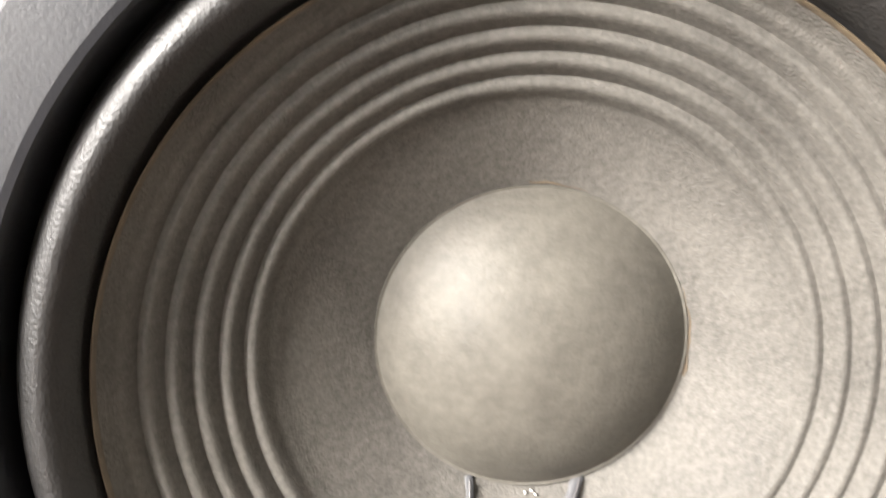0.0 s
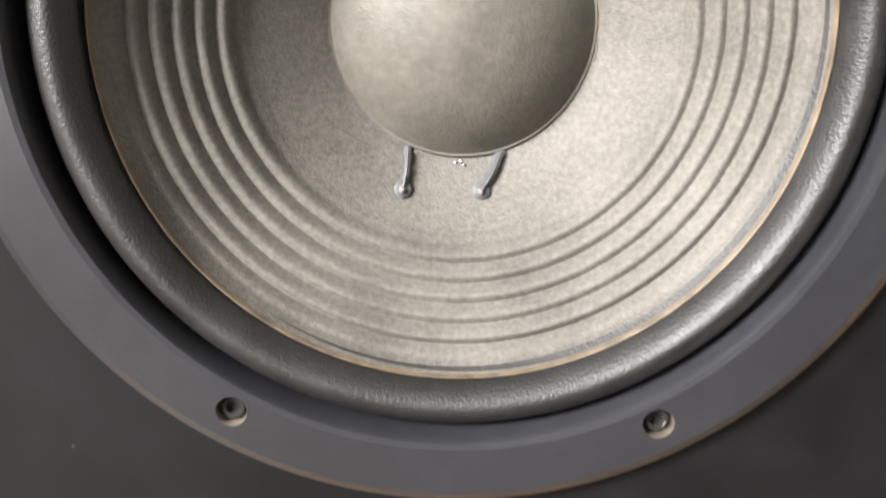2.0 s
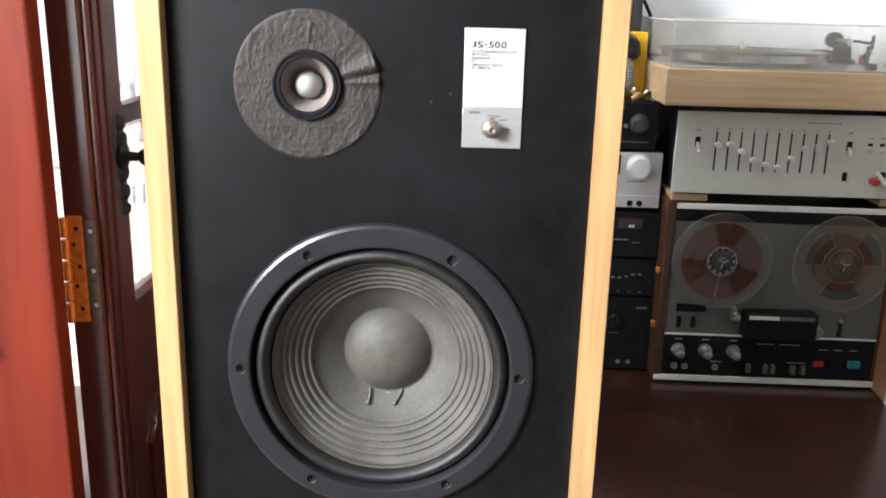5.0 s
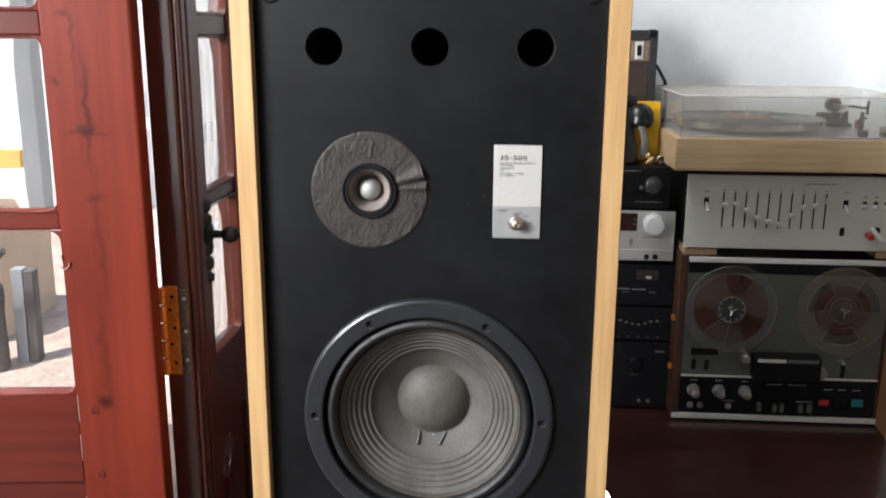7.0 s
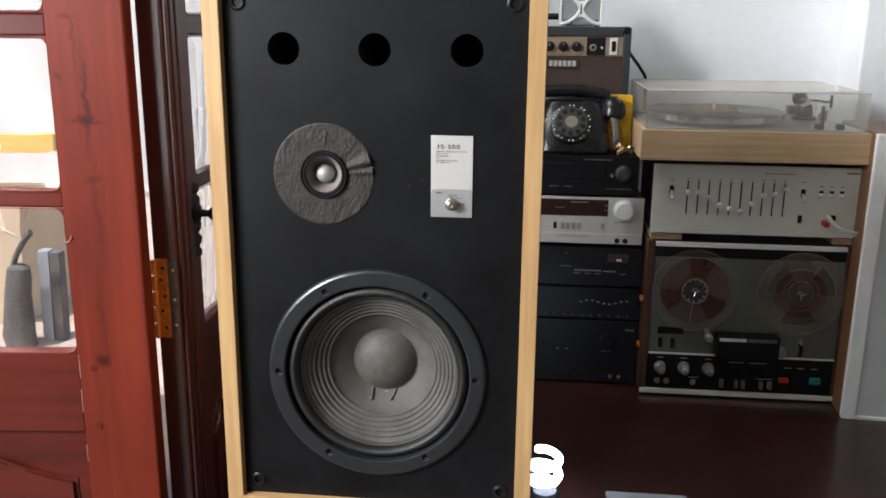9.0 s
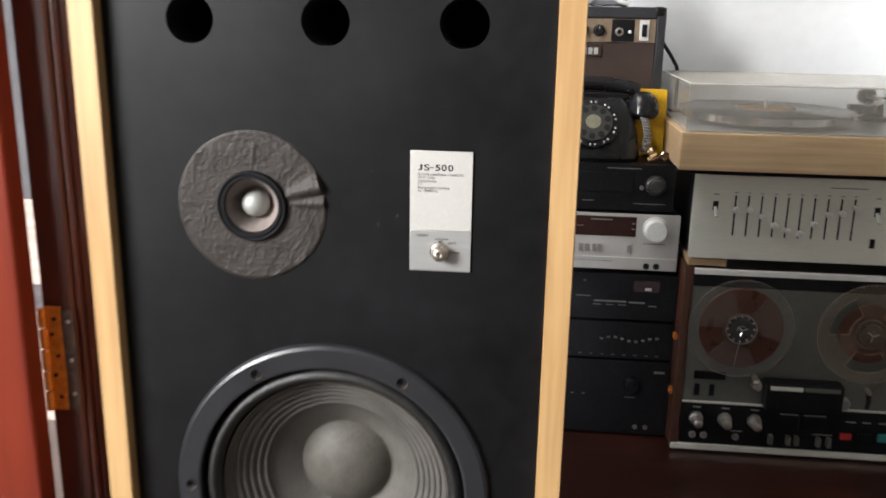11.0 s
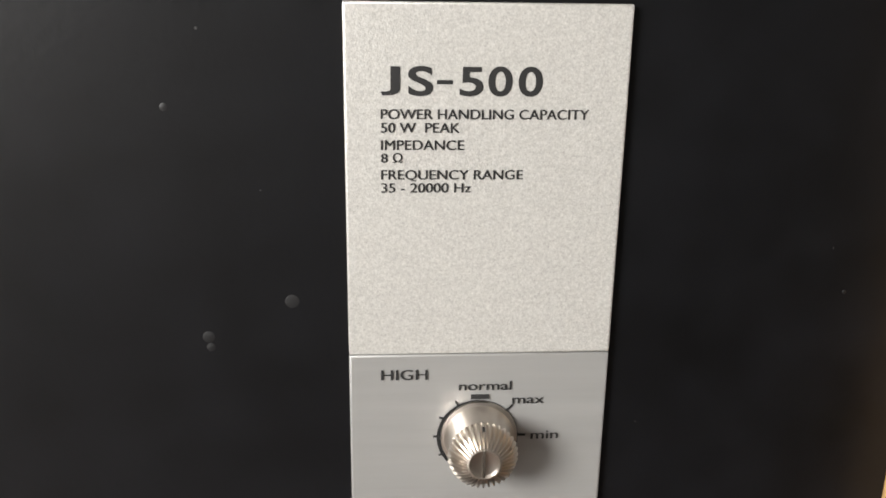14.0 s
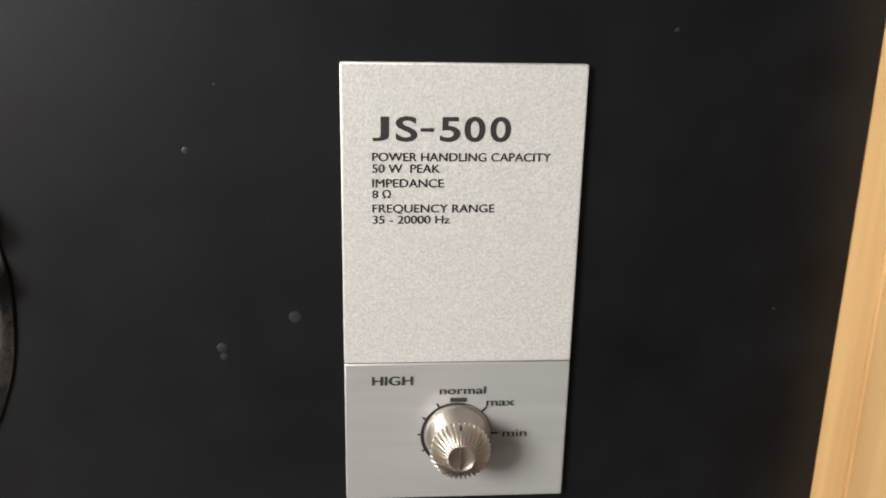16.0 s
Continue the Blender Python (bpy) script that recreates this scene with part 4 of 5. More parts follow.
def tape_recorder():
    y = 0.842
    t = thing("tape_recorder", (0.64, 0.95, TABLE), "vintage open-reel tape recorder with walnut sides on the table", "tape recorder")
    part("case", box(0.4475, 0.8375, y + 0.006, 1.06, TABLE + 0.006, 0.716), BLACK, t)
    for x0 in (0.431, 0.838):
        part("side_panel", box(x0, x0 + 0.016, y - 0.004, 1.062, TABLE + 0.004, 0.72, 0.002), WALNUT_Z, t, "dark walnut side panel")
    part("deck_panel", box(0.4475, 0.8375, y, y + 0.005, 0.469, 0.684), DECK, t, "dark grey-green metal deck panel")
    part("head_strip", box(0.4475, 0.8375, y - 0.001, y + 0.005, 0.6845, 0.706), BLACK, t)
    part("top_trim", box(0.4475, 0.8375, y - 0.003, y + 0.005, 0.7065, 0.7165, 0.001), PAPERWHITE, t, "pale metal trim strip")
    part("control_panel", box(0.4475, 0.8375, y - 0.002, y + 0.005, 0.386, 0.4655), BLACK, t)
    part("divider", box(0.4475, 0.8375, y - 0.004, y + 0.005, 0.466, 0.4688), PANEL, t, "thin silver dividing line")
    part("bottom_trim", box(0.433, 0.852, y - 0.006, y + 0.005, 0.3745, 0.3855, 0.001), PANEL, t, "silver bottom trim")
    for x, z, full in ((0.5315, 0.6165, 1.0), (0.7475, 0.618, 0.45)):
        reel(t, x, y - 0.02, z, full)
    cover = part("head_cover", box(0.585, 0.715, y - 0.032, y, 0.472, 0.522, 0.002), BLACK, t, "black head cover with a silver name strip")
    part("name_strip", box(0.59, 0.645, y - 0.0332, y - 0.0318, 0.511, 0.518), PANEL, cover)
    part("name_strip", box(0.648, 0.708, y - 0.0332, y - 0.0318, 0.511, 0.518), DECK, cover)
    pin(0.572, y, 0.509, [(0.009, 0), (0.009, 0.012), (0.0065, 0.014), (0.006, 0.022), (0, 0.023)], CHROME, t, "tape_guide", "shiny tape guide")
    pin(0.5665, y, 0.524, [(0.005, 0), (0.005, 0.014), (0, 0.0145)], CHROME, t, "guide_pin")
    pin(0.723, y, 0.483, [(0.0115, 0), (0.0115, 0.014), (0.009, 0.016), (0, 0.0165)], STEEL, t, "pinch_roller", "dull grey capstan roller")
    pin(0.763, y, 0.507, [(0.004, 0), (0.004, 0.014), (0, 0.0145)], CHROME, t, "guide_pin")
    part("tension_arm", rod([(0.763, y - 0.008, 0.507), (0.766, y - 0.008, 0.49), (0.764, y - 0.008, 0.475)], 0.004), BLACK, t)
    part("tape_path", rod([(0.618, y - 0.019, 0.575), (0.572, y - 0.02, 0.52)], 0.0006), TAPE, t)
    part("tape_path", rod([(0.763, y - 0.019, 0.509), (0.79, y - 0.02, 0.56)], 0.0006), TAPE, t)
    part("counter", box(0.464, 0.519, y - 0.003, y, 0.512, 0.527, 0.001), BLACK, t, "black tape counter")
    for x in (0.471, 0.497):
        part("slide_switch", box(x - 0.0045, x + 0.0045, y - 0.004, y, 0.481, 0.503, 0.001), BLACK, t)
    yp = y - 0.002
    for x in (0.474, 0.5245, 0.5765):
        k = pin(x, yp, 0.437, [(0.0125, 0), (0.0122, 0.008), (0.0095, 0.009), (0.009, 0.02), (0.0085, 0.0215), (0, 0.022)], STEEL, t, "level_knob", "stacked silver level knob")
        pin(x, yp - 0.022, 0.437, [(0.0078, 0), (0.0075, 0.007), (0.006, 0.008), (0, 0.008)], CHROME, k, "inner_knob")
    part("panel_print", bars([(x - 0.007, x + 0.007, 0.4565, 0.4585) for x in (0.474, 0.5245, 0.5765)] + [(0.537, 0.558, 0.4135, 0.4152), (0.735, 0.752, 0.4445, 0.446),
         (0.763, 0.778, 0.4445, 0.446), (0.791, 0.806, 0.4445, 0.446), (0.62, 0.652, 0.452, 0.4535), (0.662, 0.70, 0.452, 0.4535), (0.68, 0.715, 0.4165, 0.4178), (0.766, 0.78, 0.4175, 0.4205)], yp), MARK, t, "small pale printed labels")
    for x in (0.4705, 0.4905, 0.547):
        pin(x, yp, 0.403, [(0.0065, 0), (0.006, 0.003), (0.0045, 0.0035), (0.004, 0.001), (0, 0.001)], STEEL, t, "jack_socket")
    for x in (0.607, 0.638, 0.652, 0.690, 0.708):
        part("lever_switch", box(x - 0.004, x + 0.004, yp - 0.012, yp, 0.397, 0.414, 0.0015), DECK, t, "dark lever switch")
    for x in (0.635, 0.68):
        part("level_meter", box(x - 0.019, x + 0.019, yp - 0.003, yp, 0.425, 0.4495, 0.0015), BLACK, t, "dark glass level meter")
    part("record_button", box(0.7265, 0.747, yp - 0.006, yp, 0.412, 0.424, 0.002), RED, t, "red record button")
    part("play_button", box(0.791, 0.813, yp - 0.008, yp, 0.412, 0.4265, 0.002), TEAL, t, "teal button")
    part("stop_button", box(0.759, 0.781, yp - 0.006, yp, 0.411, 0.4255, 0.002), BLACK, t)
    for z in (0.475, 0.58):
        part("side_catch", box(0.424, 0.4308, 0.85, 0.864, z, z + 0.01, 0.001), BRASS, t, "small brass side catch")
    for x in (0.46, 0.81):
        for yy in (0.86, 1.03):
            part("foot", lathe([(0, 0), (0.01, 0), (0.01, 0.006), (0, 0.006)], (x, yy, TABLE), "z", 16), BLACK, t)


def reel(parent, x, y, z, full):
    """A seven-inch reel: clear flanges with three windows, a hub and brown tape."""
    r = 0.089
    flange = bmesh.new()
    radii = (0.028, 0.032, 0.045, 0.058, 0.070, 0.074, 0.084, r)
    first = 200 if full > 0.9 else 150
    half = 24 if full > 0.9 else 33
    grid = [[flange.verts.new((x + q * math.cos(radians(4 * k)), y, z + q * math.sin(radians(4 * k)))) for k in range(90)] for q in radii]
    for i in range(len(radii) - 1):
        for k in range(90):
            away = min(abs((4 * k + 2 - first - 120 * n + 180) % 360 - 180) for n in range(3))
            if not (1 <= i <= 3 and away < half):
                flange.faces.new((grid[i][k], grid[i][(k + 1) % 90], grid[i + 1][(k + 1) % 90], grid[i + 1][k]))
    bmesh.ops.solidify(flange, geom=flange.faces[:], thickness=0.0014)
    front = part("reel", flange, REEL_CLEAR if full > 0.9 else REEL_BROWN, parent, "clear plastic tape reel wound with brown tape" if full > 0.9 else "brown-tinted clear reel with little tape")
    front.visible_shadow = False
    part("flange_rim", lathe([(r, 0.0006), (r + 0.0006, -0.001), (r, -0.0026), (r - 0.0016, -0.0026), (r - 0.0016, 0.0006)], (x, y, z), "y", 96), REEL_CLEAR, front)
    wound = 0.072 if full > 0.9 else 0.052
    part("tape_pack", lathe([(0.0, 0.006), (wound, 0.006), (wound, 0.0005), (0, 0.0005)], (x, y, z), "y", 96), TAPE, front, "wound brown magnetic tape")
    for k in range(3):
        w = radians(200 + 120 * k if full > 0.9 else 150 + 120 * k)
        window = bmesh.new()
        inner, outer, half = (0.031, 0.071, radians(23)) if full > 0.9 else (0.036, 0.07, radians(32))
        n = 12
        a = [Vector((inner * math.cos(w - half + 2 * half * i / n), 0, inner * math.sin(w - half + 2 * half * i / n))) for i in range(n + 1)]
        b = [Vector((outer * math.cos(w - half + 2 * half * i / n), 0, outer * math.sin(w - half + 2 * half * i / n))) for i in range(n + 1)]
        outline = [at + Vector((x, y - 0.0022, z)) for at in a + b[::-1] + a[:1]]
        rod(outline, 0.0006, bm=window, segs=5)
        part("window_edge", window, TAPE if full > 0.9 else EDGEWORN, front)
    left = full > 0.9
    hub = pin(x, y, z, [(0.0275, -0.006), (0.0275, 0.003), (0.0255, 0.004), (0.0245, 0.002), (0.019, 0.0015), (0.0185, 0.004), (0.0075, 0.0045), (0.0072, 0.009), (0.004, 0.010), (0, 0.010)], HUBGREY if left else REELHUB, front, "hub", "grey reel hub with a bright ring" if left else "brown plastic reel hub")
    for k in range(12):
        w = 2 * math.pi * k / 12
        pin(x + 0.0222 * math.cos(w), y, z + 0.0222 * math.sin(w), [(0.0019, 0.0015), (0.0018, 0.0032), (0, 0.0034)], MARK if left else REELHUB, hub, "hub_dot", "", 8)
    if left:
        part("hub_ring", lathe([(0.0245, -0.004), (0.0250, -0.0056), (0.0272, -0.0056), (0.0277, -0.004)], (x, y, z), "y", 64), SHINE, hub, "bright worn ring round the hub")
    if left:
        part("leader_tape", rod(curve_points([(x - 0.001, y - 0.0024, z - 0.029), (x - 0.004, y - 0.0024, z - 0.05), (x - 0.006, y - 0.0024, z - 0.071)], 5), 0.0005, segs=5), MARK, front, "pale leader tape end")
    for k in range(3):
        w = radians(20 + 120 * k)
        tip = Vector((x + 0.0105 * math.cos(w), y - 0.0098, z + 0.0105 * math.sin(w)))
        part("spindle_wing", rod([(x, y - 0.0104, z), tip], 0.0014, segs=8), SHINE if left else STEEL, hub, "bright three-winged spindle")


tape_recorder()


def equaliser():
    y, zb, zt, x0, x1 = 0.838, 0.7365, 0.8815, 0.433, 0.8535
    e = thing("graphic_equaliser", (0.645, 0.95, 0.7365), "silver-faced graphic equaliser with ten sliders", "equaliser")
    part("case", box(x0 + 0.005, x1 - 0.005, y + 0.005, 1.08, zb + 0.001, zt - 0.001, 0.001), BLACK, e)
    part("faceplate", box(x0, x1, y, y + 0.0049, zb, zt, 0.0008), PANEL, e, "brushed silver-grey faceplate")
    heights = (0.825, 0.826, 0.815, 0.8, 0.793, 0.788, 0.805, 0.822, 0.825, 0.835)
    for k, h in enumerate(heights):
        x = 0.5035 + 0.02155 * k
        part("slider_slot", box(x - 0.0013, x + 0.0013, y - 0.0006, y, 0.778, 0.848), SOOT, e)
        knob_ = pin(x, y - 0.001, h, [(0.0035, 0), (0.0034, 0.006), (0.0056, 0.0075), (0.0058, 0.0125), (0.0046, 0.0150), (0, 0.0158)], BRIGHT, e, "slider_knob", "small round bright slider knob", 20)
        part("grip_line", box(x - 0.0020, x + 0.0020, y - 0.0172, y - 0.0166, h - 0.0004, h + 0.0004), MARK, knob_)
    for x, z in ((0.4712, 0.822), (0.7345, 0.821)):
        part("switch_plate", box(x - 0.0045, x + 0.0045, y - 0.0008, y, z - 0.001, z + 0.015), SOOT, e)
        part("toggle_switch", rod([(x, y, z + 0.004), (x, y - 0.012, z - 0.004), (x, y - 0.016, z - 0.009)], 0.0032), BRIGHT, e, "chrome toggle switch")
    part("lower_switch", box(0.729, 0.737, y - 0.003, y, 0.766, 0.782, 0.001), BLACK, e)
    for x in (0.770, 0.7905, 0.811):
        part("switch_plate", box(x - 0.004, x + 0.004, y - 0.0008, y, 0.822, 0.834), SOOT, e)
        pin(x, y, 0.8235, [(0.006, 0), (0.0055, 0.004), (0.0036, 0.005), (0.0032, 0.013), (0, 0.0135)], BRIGHT, e, "push_switch", "chrome push switch")
    part("panel_print", bars([(x - 0.004, x + 0.004, z, z + 0.0016) for x, z in ((0.471, 0.848), (0.77, 0.842), (0.79, 0.842), (0.811, 0.842), (0.734, 0.85))] + [(0.816, 0.842, 0.869, 0.8725), (0.655, 0.715, 0.8655, 0.867)]
         + [(0.5035 + 0.02155 * k - 0.003, 0.5035 + 0.02155 * k + 0.003, 0.852, 0.8532) for k in range(10)], y), MARK_DIM, e, "small dark printed labels")
    part("jack_hole", box(0.788, 0.804, y - 0.001, y, 0.772, 0.784, 0.002), SOOT, e)
    for xx in (0.445, 0.80):
        part("foot", box(xx, xx + 0.04, 0.86, 1.05, 0.7335, zb), BLACK, e)


equaliser()
for x0 in (0.436, 0.805):
    solo("wooden_spacer", box(x0, x0 + 0.065, 0.845, 1.05, 0.7205, 0.7333, 0.0015), PLINTH_X, "light brown wooden spacer strip under the equaliser", "spacer", group="spacers")
plug = thing("audio_plug", (0.79, 0.83, 0.765), "red and white plug with a white lead hanging from the equaliser", "cable")
part("red_plug", lathe([(0, -0.02), (0.006, -0.019), (0.0062, 0.0), (0, 0.0)], (0.782, 0.836, 0.768), "y", 20), RED, plug)
part("white_plug", rod([(0.786, 0.832, 0.783), (0.794, 0.822, 0.772), (0.803, 0.82, 0.763)], 0.0045), CREAM, plug)
part("white_lead", rod(curve_points([(0.803, 0.82, 0.763), (0.825, 0.815, 0.757), (0.845, 0.813, 0.753), (0.852, 0.815, 0.744), (0.838, 0.818, 0.748), (0.812, 0.82, 0.756)]), 0.0022), CREAM, plug)


def turntable():
    x0, x1, y0, y1, z0, z1 = 0.3985, 0.8445, 0.80, 1.15, 0.894, 0.9555
    t = thing("turntable", (0.62, 0.97, 0.882), "record player in a light ash plinth with a clear dust cover", "turntable")
    part("plinth", box(x0, x1, y0, y1, z0, z1, 0.002), PLINTH_X, t, "light ash wood plinth")
    for x in (0.44, 0.80):
        for y in (0.86, 1.1):
            part("foot", lathe([(0, 0), (0.016, 0), (0.018, 0.006), (0.018, 0.012), (0, 0.012)], (x, y, 0.882), "z", 24), BLACK, t)
    part("deck_plate", box(x0 + 0.012, x1 - 0.012, y0 + 0.012, y1 - 0.012, z1, z1 + 0.003, 0.001), BRUSHED, t, "silver metal deck plate")
    c = (0.568, 0.968, z1 + 0.003)
    platter = part("platter", lathe([(0, 0.004), (0.13, 0.004), (0.142, 0.006), (0.1435, 0.008), (0.1435, 0.02), (0.141, 0.0215), (0, 0.0215)], c, "z", 96), SHINE, t, "polished metal platter")
    dots = bmesh.new()
    for k in range(96):
        w = 2 * math.pi * k / 96
        for z in (0.0115, 0.0165):
            lathe([(0, 0.0004), (0.0012, 0.0002), (0.0014, -0.0002)], (c[0] + 0.1434 * math.cos(w), c[1] + 0.1434 * math.sin(w), c[2] + z), "z", 5, bm=dots)
    part("strobe_dots", dots, SOOT, platter)
    rec = part("record", lathe([(0, 0.0218), (0.149, 0.0218), (0.1505, 0.0228), (0.149, 0.0238)] + [(0.148 - 0.0008 * k, 0.0238 - 0.00018 * (k % 2)) for k in range(116)] + [(0.053, 0.024), (0, 0.024)], c, "z", 96), VINYL, t, "black vinyl record with a tan label")
    part("record_label", lathe([(0, 0.0244), (0.05, 0.0244), (0.0503, 0.0238)], c, "z", 48), TAN, rec)
    part("spindle", lathe([(0.0036, 0.02), (0.0036, 0.034), (0.002, 0.037), (0, 0.0375)], c, "z", 16), CHROME, t)
    part("arm_base", lathe([(0.026, 0), (0.026, 0.006), (0.018, 0.009), (0.016, 0.03), (0.012, 0.034), (0, 0.034)], (0.775, 1.03, z1 + 0.003), "z", 32), BLACK, t)
    part("arm_tube", rod(curve_points([(0.775, 1.07, 1.0), (0.775, 1.03, 1.0), (0.765, 0.97, 1.0), (0.735, 0.92, 0.997), (0.722, 0.9, 0.993)]), 0.0042), CHROME, t, "silver arm tube")
    part("counterweight", lathe([(0, 0), (0.014, 0.001), (0.015, 0.004), (0.015, 0.022), (0.013, 0.025), (0, 0.025)], (0.775, 1.062, 1.0), "y", 32), BLACK, t, "black counterweight")
    part("headshell", box(-0.009, 0.009, -0.03, 0.004, -0.008, 0.006, 0.002, m=Matrix.Translation((0.722, 0.9, 0.994)) @ pose(0, 0, 0, 0, 0, -25)), BLACK, t, "black headshell")
    part("arm_rest", rod([(0.79, 0.95, z1 + 0.003), (0.79, 0.95, 0.995)], 0.004), BLACK, t)
    part("cueing_lever", rod([(0.800, 1.0, 0.958), (0.800, 0.985, 0.978), (0.803, 0.965, 0.982)], 0.0026), BLACK, t)
    part("bias_arm", rod(curve_points([(0.775, 1.03, 0.998), (0.80, 1.03, 1.0), (0.822, 1.028, 0.997), (0.832, 1.026, 1.004)], 5), 0.0026), BLACK, t, "thin black bias arm")
    part("bias_pin", rod([(0.829, 1.026, 0.985), (0.829, 1.026, 1.012)], 0.003), BLACK, t)
    part("arm_lock", box(0.797, 0.812, 0.99, 1.004, 0.9586, 0.976, 0.002), RED, t, "small red lock tab")
    for x in (0.745, 0.785):
        part("selector", box(x, x + 0.014, 0.832, 0.85, z1 + 0.003, z1 + 0.014, 0.002), BLACK, t, "small black selector button")
    part("adapter", lathe([(0, 0.0), (0.017, 0.0), (0.016, 0.004), (0.005, 0.006), (0, 0.006)], (0.437, 1.1, z1 + 0.003), "z", 24), BLACK, t)
    cx0, cx1, cy0, cy1, cz0, cz1, th = x0 + 0.008, x1 - 0.01, y0 + 0.01, y1 - 0.004, z1 + 0.0005, 1.034, 0.003
    for a in ((cx0, cx1, cy0, cy1, cz1 - th, cz1), (cx0, cx1, cy0, cy0 + th, cz0, cz1 - th), (cx0, cx1, cy1 - th, cy1, cz0, cz1 - th),
              (cx0, cx0 + th, cy0 + th, cy1 - th, cz0, cz1 - th), (cx1 - th, cx1, cy0 + th, cy1 - th, cz0, cz1 - th)):
        # the top panel carries its reflection in a paler, denser material
        lid = part("dust_cover_panel", box(*a, 0.0006), PERSPEX_SHEEN if a[4] > cz0 else PERSPEX, t, "clear acrylic dust cover panel, haze and top reflection in its colour")
    edge = bmesh.new()
    rod([(cx0, cy0, cz1), (cx1, cy0, cz1)], 0.0009, bm=edge, segs=5)
    rod([(cx0, cy0, cz1), (cx0, cy1, cz1)], 0.0009, bm=edge, segs=5)
    part("cover_edge", edge, CREAM, lid)
    for x in (0.47, 0.77):
        part("hinge", box(x, x + 0.03, y1 - 0.012, y1 + 0.01, z1, z1 + 0.022, 0.002), BLACK, t)


turntable()


# ---- the stack of smaller units, their fronts in one plane ----
SY = 0.885


def unit(name, label, category, x0, x1, z0, z1, mat, depth=0.26, feet=0.004):
    u = thing(name, ((x0 + x1) / 2, SY + depth / 2, z0), label, category)
    part("case", box(x0 + 0.002, x1 - 0.002, SY + 0.004, SY + depth, z0 + feet, z1, 0.0015), BLACK, u)
    part("front_panel", box(x0, x1, SY, SY + 0.0039, z0 + feet, z1, 0.0012), mat, u)
    for x in (x0 + 0.03, x1 - 0.05):
        for y in (SY + 0.03, SY + depth - 0.05):
            part("foot", box(x, x + 0.02, y, y + 0.02, z0, z0 + feet), BLACK, u)
    return u


amp_low = unit("power_amplifier", "black amplifier at the bottom of the stack", "amplifier", 0.01, 0.43, TABLE, 0.52, BLACK)
for x in (0.373, 0.392):
    pin(x, SY, 0.389, [(0.0045, 0), (0.004, 0.003), (0, 0.0032)], CHROME, amp_low, "jack_socket", "bright jack socket", 12)
pin(0.36, SY, 0.475, [(0.014, 0), (0.0135, 0.012), (0.012, 0.014), (0, 0.014)], BLACK, amp_low, "volume_knob")
part("panel_print", bars([(0.35, 0.37, 0.447, 0.449), (0.4, 0.42, 0.498, 0.502), (0.25, 0.256, 0.45, 0.452), (0.27, 0.276, 0.45, 0.452)], SY), MARK_DIM, amp_low)
mixer = unit("black_equaliser", "dark black equaliser with tiny sliders", "equaliser", 0.01, 0.43, 0.5205, 0.596, BLACK)
for k in range(9):
    x = 0.30 + k * 0.0125
    part("slider", box(x - 0.0012, x + 0.0012, SY - 0.001, SY, 0.548, 0.582), SOOT, mixer)
    part("slider_cap", box(x - 0.003, x + 0.003, SY - 0.006, SY - 0.001, 0.562 + 0.004 * math.sin(k), 0.565 + 0.004 * math.sin(k), 0.0005), DECK, mixer)
part("panel_print", bars([(0.22 + 0.02 * k, 0.226 + 0.02 * k, 0.531, 0.5325) for k in range(10)], SY), MARK_DIM, mixer)
tapedeck = unit("cassette_deck", "black cassette deck with a small lit display", "cassette deck", 0.01, 0.43, 0.5965, 0.687, BLACK)
part("display", box(0.352, 0.398, SY - 0.0015, SY, 0.655, 0.675, 0.001), material("smoked_display", (0.05, 0.035, 0.035), 0.15), tapedeck, "smoked display window")
part("display_light", box(0.372, 0.383, SY - 0.0022, SY - 0.0015, 0.658, 0.663), MARK, tapedeck, "lit figure in the display")
part("panel_print", bars([(0.282, 0.34, 0.6335, 0.6365), (0.345, 0.373, 0.6325, 0.6355), (0.25, 0.275, 0.643, 0.6445), (0.28, 0.295, 0.6275, 0.629), (0.305, 0.318, 0.6275, 0.629), (0.326, 0.34, 0.6275, 0.629), (0.38, 0.395, 0.6275, 0.629), (0.26, 0.266, 0.672, 0.6735)], SY), MARK_DIM, tapedeck)
receiver = unit("stereo_receiver", "silver stereo receiver with a large round knob", "receiver", 0.01, 0.424, 0.6915, 0.7985, SATIN)
part("dial_window", box(0.19, 0.348, SY - 0.001, SY, 0.757, 0.793, 0.0008), material("dark_red_window", (0.03, 0.012, 0.01), 0.12), receiver, "dark red-tinted tuning window")
part("window_print", bars([(0.268, 0.305, 0.786, 0.788), (0.34, 0.346, 0.77, 0.772), (0.34, 0.346, 0.78, 0.782), (0.235, 0.255, 0.774, 0.775)], SY - 0.001), MARK_DIM, receiver)
pin(0.3815, SY, 0.772, [(0.0225, 0), (0.0222, 0.003), (0.0195, 0.004), (0.0188, 0.019), (0.0175, 0.021), (0, 0.0215)], CREAM, receiver, "tuning_knob", "large pale round tuning knob", 48)
for x in (0.236, 0.252, 0.263, 0.275, 0.287, 0.3375):
    part("push_button", box(x - 0.0035, x + 0.0035, SY - 0.004, SY, 0.728, 0.742, 0.0008), STEEL if x > 0.24 else BLACK, receiver)
part("crease", box(0.012, 0.423, SY - 0.0012, SY, 0.7175, 0.7187), PANEL, receiver)
for x in (0.3705, 0.388):
    pin(x, SY, 0.7035, [(0.0058, 0), (0.0052, 0.002), (0.0035, 0.0022), (0.003, 0.0004), (0, 0.0004)], BLACK, receiver, "jack_socket", "", 20)
